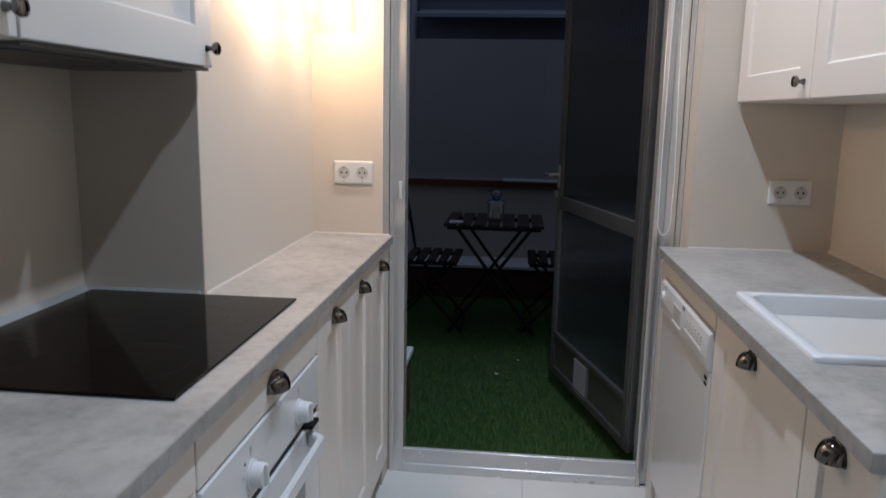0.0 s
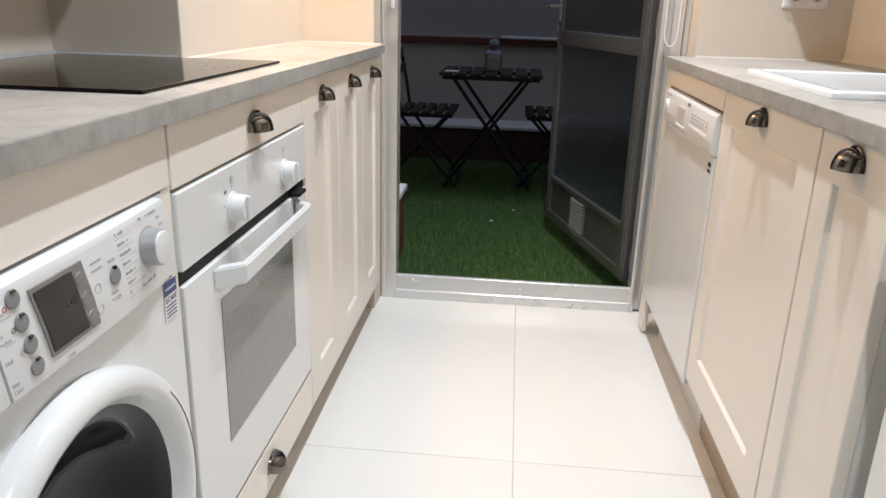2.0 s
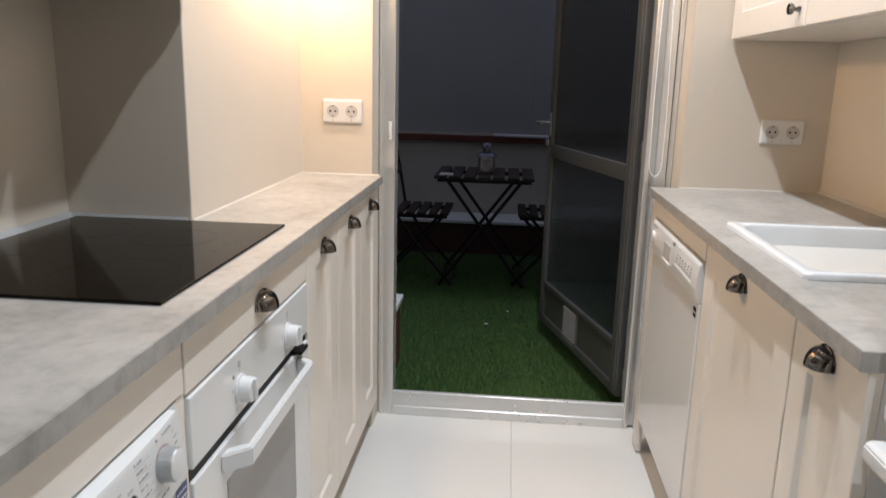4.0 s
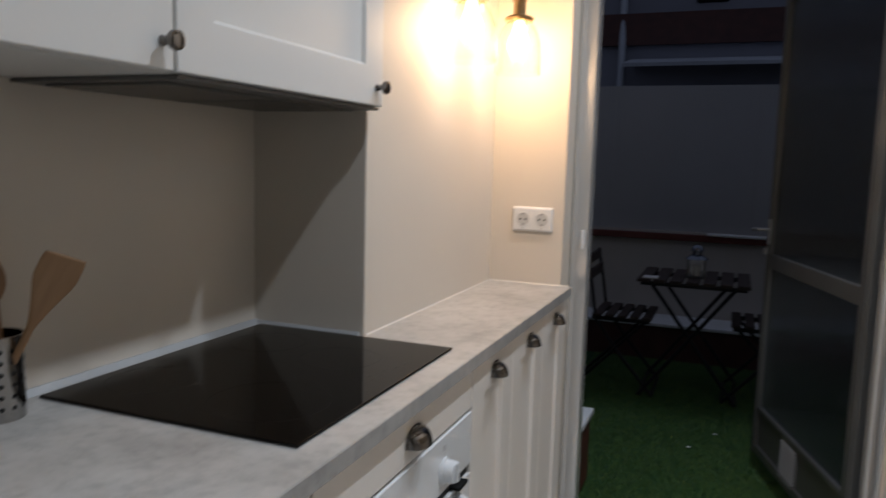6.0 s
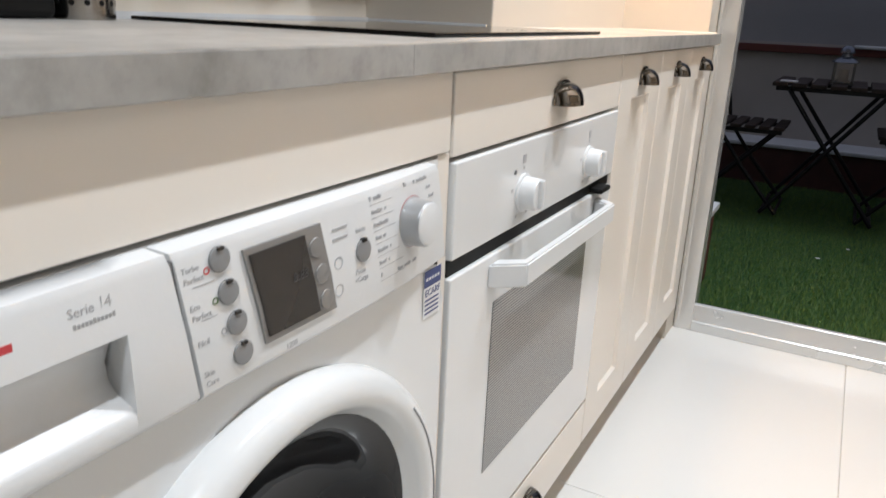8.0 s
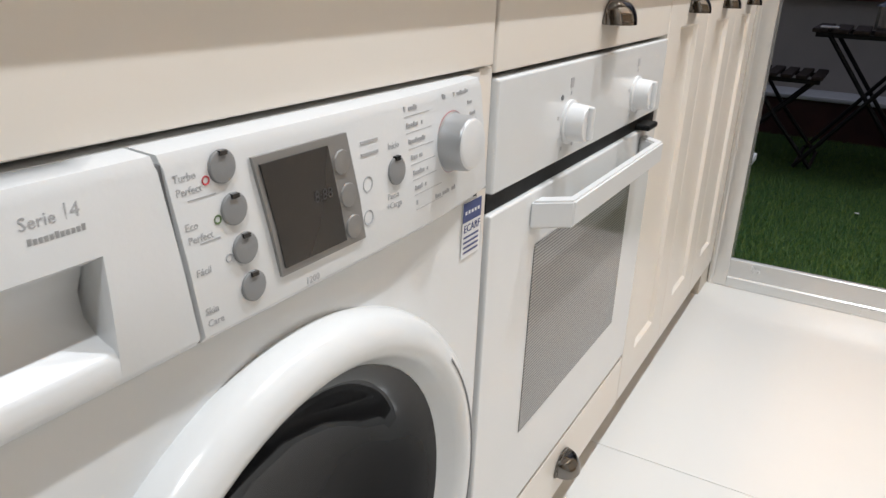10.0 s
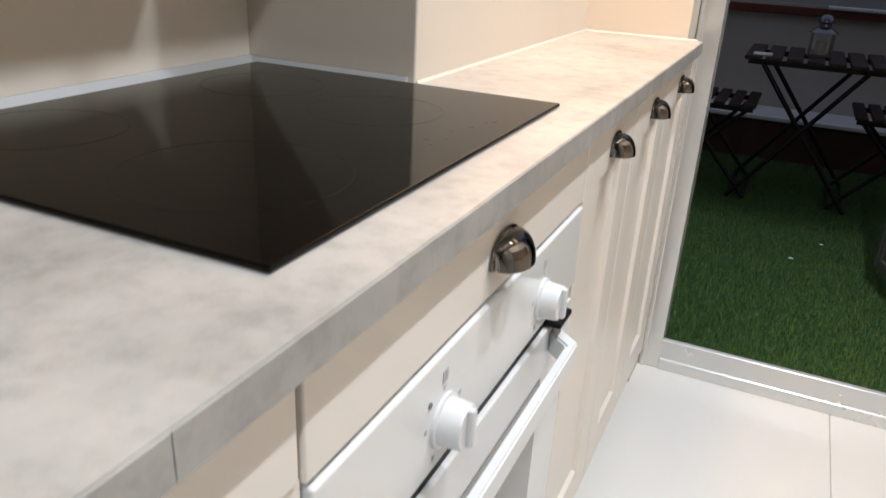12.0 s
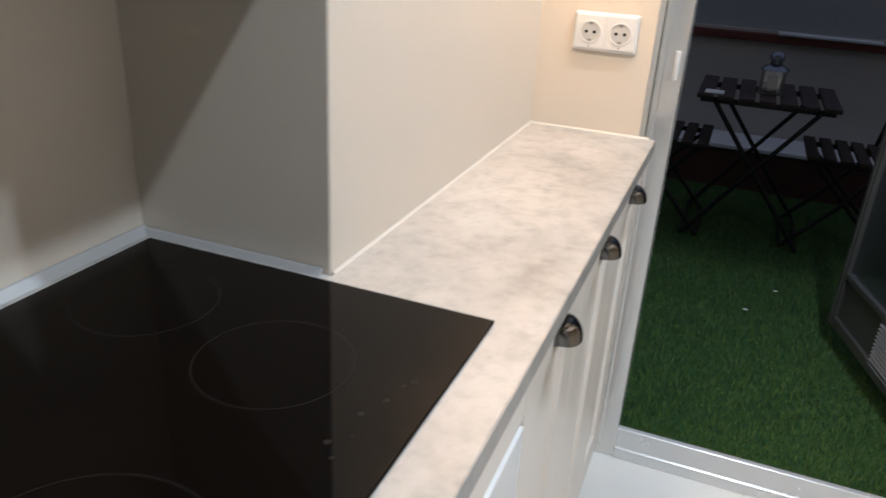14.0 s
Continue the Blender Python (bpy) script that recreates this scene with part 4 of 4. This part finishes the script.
# tall fridge beside the right-hand worktop
fr = thing("fridge_freezer", (0.456, 0.195, 0.0), "white tall fridge freezer beside the worktop", "fridge")
part("body", B(0.030, RX - 0.455, 0.0, 0.600, 0.02, 1.78, 0.004, 1), ENAMEL, fr)
part("lower_door", B(0.014, 0.028, 0.0, 0.600, 0.06, 0.775, 0.006, 2), ENAMEL, fr)
part("upper_door", B(-0.006, 0.028, 0.0, 0.600, 0.838, 1.775, 0.010, 3), ENAMEL, fr)
bm = bmesh.new()
prism(bm, [(0.028, 0.778), (-0.012, 0.780), (-0.020, 0.790), (-0.020, 0.806), (-0.014, 0.812), (0.028, 0.812)], "y", 0.0, 0.600, 0.002)
part("grip_lip", bm, PLASTIC, fr, "projecting white grip of the lower door")
part("grip_groove", B(0.004, 0.028, 0.003, 0.597, 0.8125, 0.8375), GREY_PLASTIC, fr, "grey groove between the fridge doors")
for y in (0.06, 0.54):
    for x in (0.10, 0.46):
        part("foot", rod(bmesh.new(), (x, y, 0), (x, y, 0.022), 0.02), RUBBER, fr)


# ---- sockets ----
def socket(place, label):
    s = thing("double_socket", place, label, "power socket")
    part("surround", B(0.0, 0.1313, -0.0095, 0.0, -0.0385, 0.0385, 0.006, 3), PLASTIC, s)
    for k in (0, 1):
        plate = part("plate", B(0.005 + k * 0.0612, 0.0656 + k * 0.0612, -0.0112, -0.009, -0.033, 0.033, 0.0012, 2), PLASTIC, s)
        cx = 0.0353 + k * 0.0612
        m = Matrix.Translation((cx, -0.0112, 0.0)) @ Matrix.Rotation(radians(90), 4, "X")
        part("rim", lathe(bmesh.new(), [(0.0225, -0.0005), (0.0222, 0.0016), (0.0205, 0.0018), (0.0200, 0.0002)], 32, m), PLASTIC, plate)
        # flat disc, greyed to paint the shade down in the well
        part("well", lathe(bmesh.new(), [(0.0204, 0.0004), (0.0, 0.0004)], 32, m), SHADED_PLASTIC, plate, "white round socket well with its shade painted grey")
        for dx in (-0.0085, 0.0085):
            part("pin_hole", rod(bmesh.new(), (cx + dx, -0.0119, 0), (cx + dx, -0.0112, 0), 0.0034, 12), BLACK, plate)
        for dz in (-0.0165, 0.0165):
            part("earth_clip", B(cx - 0.004, cx + 0.004, -0.0124, -0.0112, dz - 0.0022, dz + 0.0022), GREY_PLASTIC, plate)
        part("mark", B(cx - 0.0012, cx + 0.0012, -0.0116, -0.0110, -0.0300, -0.0262), GREY_PLASTIC, plate)
    return s


socket((-0.626, EY, 1.118), "white double power socket on the end wall")
socket((0.770, EY, 1.092), "white double power socket beside the sink")

# blind cord
cord = thing("blind_cord", (0.470, EY + 0.078, 0.930), "white looped blind cord hanging beside the door", "blind cord")
pts = [(0.004 + 0.012 * math.cos(math.pi + math.pi * i / 10) * 1.7, 0, 0.045 + 0.045 * math.sin(math.pi + math.pi * i / 10)) for i in range(11)]
pts = [(-0.010, 0, 1.02), (-0.016, 0, 0.6), (-0.018, 0, 0.25)] + pts + [(0.026, 0, 0.2), (0.018, 0, 0.5), (0.008, 0, 1.02)]
part("loop", tube(bmesh.new(), pts, 0.0022, 6), PLASTIC, cord)


# ---- pendant lamps ----
def pendant(x, y, z):
    p = thing("pendant_lamp", (x, y, z), "glass bell pendant lamp with a brass socket and lit bulb", "pendant lamp", "pendant lamps over the worktop")
    prof = [(0.0665, 0.0), (0.0665, 0.055), (0.063, 0.095), (0.050, 0.128), (0.034, 0.148), (0.026, 0.152)]
    bm = lathe(bmesh.new(), prof + [(r - 0.0022, h) for r, h in prof[::-1]] + [prof[0]], 48)
    part("glass_shade", bm, SHADE_GLASS, p, "clear glass bell shade").visible_shadow = False
    bm = lathe(bmesh.new(), [(0, 0.156), (0.040, 0.150), (0.0425, 0.158), (0.036, 0.164), (0.020, 0.166), (0.018, 0.172), (0.018, 0.205), (0.022, 0.208), (0.016, 0.216), (0.008, 0.232), (0, 0.234)], 28)
    part("socket_cap", bm, BRASS, p, "aged brass lamp socket")
    bm = lathe(bmesh.new(), [(0, 0.045), (0.013, 0.049), (0.024, 0.064), (0.0285, 0.084), (0.026, 0.102), (0.017, 0.124), (0.013, 0.150)], 28)
    b = part("bulb", bm, BULB, p, "glowing warm bulb")
    b.visible_shadow = False
    part("cable", tube(bmesh.new(), [(0, 0, 0.232), (0, 0, CEILING_Z - z - 0.02)], 0.003, 8), BLACK, p)
    part("ceiling_rose", lathe(bmesh.new(), [(0, CEILING_Z - z - 0.025), (0.03, CEILING_Z - z - 0.022), (0.045, CEILING_Z - z - 0.001), (0, CEILING_Z - z - 0.001)], 28), BRASS, p)


for p in PENDANTS:
    pendant(*p)
for sx, sy in SPOT_PLACES:
    s = thing("ceiling_spot", (sx, sy, CEILING_Z), "recessed ceiling spotlight with a white ring", "spotlight", "ceiling spots")
    part("ring", lathe(bmesh.new(), [(0.044, -0.001), (0.047, -0.006), (0.040, -0.008), (0.036, -0.002)], 32), PLASTIC, s)
    part("lens", lathe(bmesh.new(), [(0.036, -0.002), (0.0, -0.0025)], 24), SPOT_GLOW, s)


# ---- utensils and black canister on the left worktop ----
hol = thing("utensil_holder", (-0.939, 0.785, TOP), "perforated stainless steel utensil holder on the worktop", "utensil holder")
HR, HH = 0.039, 0.122
bm = bmesh.new()
lathe(bm, [(0.0, 0.002), (HR - 0.001, 0.002), (HR, 0.0), (HR, HH), (HR + 0.0015, HH + 0.001), (HR - 0.0012, HH + 0.001), (HR - 0.0012, 0.004), (0.0, 0.004)], 48)
part("can", bm, STEEL, hol)
bm = bmesh.new()
for j in range(6):
    for i in range(14):
        a = 2 * math.pi * i / 14
        m = Matrix.Rotation(a, 4, "Z") @ Matrix.Translation((HR + 0.0001, 0, 0.020 + j * 0.0165)) @ Matrix.Rotation(radians(90), 4, "Y")
        lathe(bm, [(0.0, 0.0002), (0.0034, 0.0002), (0.0038, -0.0006)], 10, m)
part("hole", bm, BLACK, hol, "rows of dark round holes")


def utensil(name, label, base, tip, wide, long, flat, turn=0.0):
    """A wooden spoon or spatula: a round handle that flattens into a blade."""
    base, tip = Vector(base), Vector(tip)
    d = (tip - base)
    n = 22
    bm = bmesh.new()
    rings = []
    for i in range(n + 1):
        t = i / n
        s = max(0.0, (t * d.length - (d.length - long)) / long)
        if flat:
            hw = 0.0055 + (wide / 2 - 0.0055) * min(1.0, (s * 1.5)) ** 1.2
            hw *= 1.0 if s < 0.93 else 0.94
        else:
            hw = 0.0055 + (wide / 2 - 0.0055) * math.sin(math.pi * min(1, s * 0.97)) ** 0.8
        th = 0.0055 - 0.0028 * min(1, s * 2)
        rings.append([bm.verts.new((hw * math.cos(2 * math.pi * k / 12), th * math.sin(2 * math.pi * k / 12), t * d.length)) for k in range(12)])
    for a, b in zip(rings, rings[1:]):
        for k in range(12):
            bm.faces.new((a[k], a[(k + 1) % 12], b[(k + 1) % 12], b[k]))
    bm.faces.new(rings[0][::-1])
    bm.faces.new(rings[-1])
    ob = new(name, mesh_of(name, bm, BEECH))
    zd = d.normalized()
    xd = zd.cross(Vector((0.8, -0.55, 0.3))).normalized()
    yd = zd.cross(xd)
    ob.matrix_basis = Matrix.Translation(base) @ Matrix((xd, yd, zd)).transposed().to_4x4() @ Matrix.Rotation(radians(turn), 4, "Z")
    return tagged(ob, label, "kitchen utensil", "wooden utensils in the holder")


utensil("wooden_spatula", "beech spatula with a broad slanted blade", (-0.945, 0.778, TOP + 0.01), (-0.822, 0.812, TOP + 0.240), 0.058, 0.120, True, 12)
utensil("wooden_spoon", "narrow beech spoon standing in the holder", (-0.930, 0.795, TOP + 0.01), (-0.950, 0.792, 1.186), 0.018, 0.09, True, 70)
utensil("wooden_spoon", "round beech spoon standing in the holder", (-0.930, 0.775, TOP + 0.01), (-0.960, 0.800, TOP + 0.232), 0.046, 0.075, False, 20)
utensil("wooden_spatula", "long beech spatula leaning in the holder", (-0.930, 0.800, TOP + 0.01), (-0.905, 0.712, 1.180), 0.042, 0.14, True, 0)
can = thing("coffee_canister", (-0.946, 0.668, TOP), "tall black canister with a small green label", "canister")
part("body", B(-0.034, 0.034, -0.068, 0.068, 0.001, 0.235, 0.010, 3), BLACK, can)
part("lid", B(-0.035, 0.035, -0.069, 0.069, 0.236, 0.260, 0.009, 3), BLACK, can)
part("label_patch", B(0.0342, 0.0346, 0.006, 0.052, 0.118, 0.150), GREEN_INK, can, "small green label")
bm = B(0.0342, 0.0346, 0.0285, 0.0303, 0.070, 0.117)
lathe(bm, [(0.0, 0.0), (0.0036, 0.0), (0.0034, 0.0005), (0.0, 0.0005)], 14, Matrix.Translation((0.0342, 0.0294, 0.067)) @ Matrix.Rotation(radians(90), 4, "Y"))
part("label_stem", bm, GREY_PLASTIC, can)
part("label_mark", B(0.0342, 0.0346, 0.042, 0.052, 0.041, 0.046), GREY_PLASTIC, can)



# ---- terrace ----
solid("ground", B(-300, 300, -300, 300, -0.40, -0.101), GROUND, "plain grey-brown ground round the house", "ground", "structure")
solid("floor_terrace", B(-2.4, 2.4, EY + 0.33, TY + 0.34, -0.10, -0.012), LAWN_BASE, "terrace slab with green turf backing", "floor", "structure")
solid("terrace_edge", B(-0.46, 0.53, 2.4905, EY + 0.33, -0.10, -0.0125), LAWN_BASE, "strip of green turf backing outside the threshold", "floor", "structure")
solid("wall_terrace_far", B(-2.4, 2.4, TY + 0.34, TY + 0.50, -0.1, 0.84), TERRACE_WALL, "grey rendered parapet wall", "wall", "structure")
screen = thing("privacy_screen", (0, TY + 0.40, 0.84), "grey privacy screen panels above the parapet", "privacy screen")
edges = [-2.40, -1.77, -0.81, 0.15, 1.11, 2.07, 2.40]
for a, b in zip(edges, edges[1:]):
    part("panel", B(a, b - 0.0008, -0.02, 0.02, 0.0, 1.015, 0.0006, 1), SCREEN, screen)
for x in (-2.48, 2.40):
    solid("wall_terrace_side", B(x, x + 0.08, EY + 0.33, TY + 0.5, -0.1, 1.855), TERRACE_WALL, "grey rendered terrace side wall", "wall", "structure")
rail = thing("handrail", (0, TY + 0.33, 0.80), "red-brown painted rail along the parapet", "rail")
part("beam", B(-2.4, 2.4, -0.03, 0.008, -0.022, 0.026, 0.006, 2), RED_BROWN, rail)
part("rod", rod(bmesh.new(), (-0.13, -0.045, 0.035), (0.55, -0.045, 0.030), 0.011), WHITE_STONE, rail, "pale metal tube on the rail")
ledge = thing("ledge", (0, TY, 0), "low red-brown ledge with a white cap", "ledge")
part("front", B(-2.4, 2.4, 0.015, 0.34, -0.012, 0.215), DARK_BRICK, ledge)
part("cap", B(-2.4, 2.4, 0.0, 0.34, 0.215, 0.240, 0.005, 2), WHITE_STONE, ledge, "white stone cap")
pl = thing("planter_box", (-0.60, 2.86, 0), "low brown box with a white rim beside the door", "planter")
part("box", B(-0.14, 0.140, -0.13, 0.16, 0.0, 0.275, 0.004, 1), RED_BROWN, pl)
part("rim", B(-0.15, 0.152, -0.14, 0.17, 0.275, 0.300, 0.004, 2), WHITE_STONE, pl, "white rim")


def slat_row(parent, n, x0, x1, y0, y1, z0, z1, gap=0.018, name="slat"):
    w = (x1 - x0 - gap * (n - 1)) / n
    for i in range(n):
        a = x0 + i * (w + gap)
        part(name, B(a, a + w, y0, y1, z0, z1, 0.004, 2), DARK_WOOD, parent)


tab = thing("folding_table", (-0.150, 4.49, 0), "dark slatted folding table on the grass", "table")
slat_row(tab, 7, -0.295, 0.295, -0.26, 0.26, 0.655, 0.675)
for y in (-0.20, 0.20):
    part("cross_bar", B(-0.28, 0.28, y - 0.012, y + 0.012, 0.632, 0.655, 0.002, 1), BLACK_IRON, tab)
for y, o in ((-0.225, 0), (0.225, 0)):
    for s in (-1, 1):
        bm = rod(bmesh.new(), (-s * 0.215, y + s * 0.008, 0.640), (s * 0.258, y + s * 0.008, 0.004), 0.0105, 10)
        part("leg", bm, BLACK_IRON, tab)
for s in (-1, 1):
    part("stretcher", rod(bmesh.new(), (s * 0.250, -0.225, 0.016), (s * 0.250, 0.225, 0.016), 0.009, 10), BLACK_IRON, tab)


def folding_chair(place, turn):
    c = thing("folding_chair", place, "dark slatted folding chair at the table", "chair", "folding chairs at the table", turn)
    slat_row(c, 5, -0.140, 0.190, -0.20, 0.20, 0.432, 0.450, name="seat_slat")
    for y in (-0.17, 0.17):
        part("seat_rail", B(-0.145, 0.18, y - 0.010, y + 0.010, 0.410, 0.432, 0.002, 1), BLACK_IRON, c)
        part("rear_leg", tube(bmesh.new(), [(0.215, y * 1.10, 0.004), (0.02, y * 1.10, 0.225), (-0.120, y * 1.10, 0.415), (-0.150, y * 1.10, 0.60), (-0.185, y * 1.10, 0.785)], 0.010, 8), BLACK_IRON, c)
        part("front_leg", rod(bmesh.new(), (-0.235, y * 0.98, 0.004), (0.150, y * 0.98, 0.415), 0.0095, 10), BLACK_IRON, c)
    for z, x in ((0.64, -0.160), (0.725, -0.176)):
        part("back_slat", B(x - 0.014, x + 0.006, -0.20, 0.20, z, z + 0.055, 0.004, 2), DARK_WOOD, c)
    part("foot_bar", rod(bmesh.new(), (0.212, -0.185, 0.014), (0.212, 0.185, 0.014), 0.008, 8), BLACK_IRON, c)
    part("foot_bar", rod(bmesh.new(), (-0.230, -0.166, 0.014), (-0.230, 0.166, 0.014), 0.008, 8), BLACK_IRON, c)


folding_chair((-0.545, 4.45, 0), 0)
folding_chair((0.250, 4.50, 0), 180)

lan = thing("lantern", (-0.145, 4.44, 0.675), "silver metal candle lantern with glass sides on the table", "lantern")
bm = B(-0.052, 0.052, -0.052, 0.052, 0.0, 0.010, 0.002, 1)
part("base", bm, DARK_METAL, lan)
for sx in (-1, 1):
    for sy in (-1, 1):
        part("post", B(sx * 0.044 - 0.006, sx * 0.044 + 0.006, sy * 0.044 - 0.006, sy * 0.044 + 0.006, 0.010, 0.105), DARK_METAL, lan)
for k in range(4):
    bm = B(-0.040, 0.040, 0.043, 0.045, 0.012, 0.103)
    bmesh.ops.rotate(bm, verts=bm.verts[:], cent=(0, 0, 0), matrix=Matrix.Rotation(radians(90 * k), 3, "Z"))
    part("pane", bm, CLEAR_GLASS, lan).visible_shadow = False
part("roof", lathe(bmesh.new(), [(0.062, 0.104), (0.060, 0.110), (0.040, 0.124), (0.026, 0.130), (0.024, 0.146), (0.034, 0.150), (0.030, 0.170), (0.018, 0.182), (0.0, 0.186)], 28), GUNMETAL, lan, "domed steel lantern top")
part("candle", rod(bmesh.new(), (0, 0, 0.010), (0, 0, 0.07), 0.024, 20), CAULK, lan, "white candle")
solid("folded_napkin", B(-0.415, -0.335, 4.245, 4.315, 0.6755, 0.684, 0.002, 1), PAPER, "small white folded paper on the table", "paper")
for x, y, s in ((-0.09, 3.55, 0.009), (0.02, 3.78, 0.007)):
    bm = bmesh.new()
    bmesh.ops.create_icosphere(bm, subdivisions=1, radius=s)
    bmesh.ops.scale(bm, verts=bm.verts[:], vec=(1.2, 0.8, 0.35))
    bmesh.ops.translate(bm, verts=bm.verts[:], vec=(x, y, 0.006))
    solid("paper_scrap", bm, PAPER, "tiny pale scrap lying on the grass", "litter")

# artificial grass: single bent blades
rng = np.random.default_rng(7)
N = 260000
gx = rng.uniform(-1.9, 1.9, N)
gy = EY + 0.15 + (TY - EY - 0.15) * rng.uniform(0, 1, N) ** 1.35
gx = np.where(rng.uniform(0, 1, N) < 0.7, gx * 0.42, gx)
keep = (gy > 2.69) | ((gx > -0.44) & (gx < 0.52) & (gy > 2.54)) | ((gx > -0.40) & (gx < 0.44))
gx, gy = gx[keep], gy[keep]
n = len(gx)
ang, tall = rng.uniform(0, 2 * np.pi, n), rng.uniform(0.010, 0.021, n)
lean, wid = rng.uniform(0.2, 0.9, n) * tall, rng.uniform(0.0005, 0.0011, n)
dx, dy = np.cos(ang), np.sin(ang)
v = np.empty((n, 3, 3))
v[:, 0] = np.c_[gx - dy * wid, gy + dx * wid, np.full(n, -0.012)]
v[:, 1] = np.c_[gx + dy * wid, gy - dx * wid, np.full(n, -0.012)]
v[:, 2] = np.c_[gx + dx * lean, gy + dy * lean, -0.012 + tall]
me = bpy.data.meshes.new("grass")
me.from_pydata(v.reshape(-1, 3).tolist(), [], np.arange(3 * n).reshape(-1, 3).tolist())
me.materials.append(BLADES)
tagged(new("grass", me), "green artificial grass covering the terrace", "artificial grass", kind="stuff")

# houses beyond the screen
house = thing("neighbour_house", (0, 12.0, 0), "dark house wall with a lean-to roof beyond the terrace", "house")
part("wall", B(-9, 9, 0.0, 4.0, -0.1, 4.6), FAR_WALL, house)
bm = bmesh.new()
prism(bm, [(-0.10, 3.12), (-0.02, 3.12), (-0.02, 3.58), (-0.16, 3.58)], "x", -9, 9)
part("cornice", bm, DARK_BRICK, house, "dark red tiled band")
bm = bmesh.new()
prism(bm, [(-0.9, 2.70), (-0.02, 2.86), (-0.02, 2.92), (-0.92, 2.75)], "x", -1.62, 4.2)
part("lean_to_roof", bm, FAR_ROOF, house, "pale sheet roof")
w1 = part("window", B(-1.0, 1.6, -0.04, 0.02, 1.7, 2.45, 0.02, 1), BLACK, house)
part("window", B(-3.6, -1.9, -0.04, 0.02, 1.7, 2.45, 0.02, 1), BLACK, house)
part("window", B(-0.7, -0.25, -0.04, 0.02, 3.72, 4.1, 0.02, 1), BLACK, house)
part("down_pipe", rod(bmesh.new(), (-1.75, -0.10, 0.0), (-1.75, -0.10, 4.4), 0.05), FAR_ROOF, house)
part("parapet", B(-9, 9, -0.05, 4.05, 4.6, 4.75), FAR_ROOF, house)

# ---- tiles last: laid on the grout bed ----
me = tile_mesh()
for i in range(-2, 2):
    for j in range(6):
        x, y = 0.040 + 0.3 + i * 0.6, 1.472 + 0.5 - j * 1.0
        if x > RX + 0.25 or x < LX - 0.25:
            continue
        t = new("tile", me)
        t.parent = floor
        t.location = (x, y, 0)
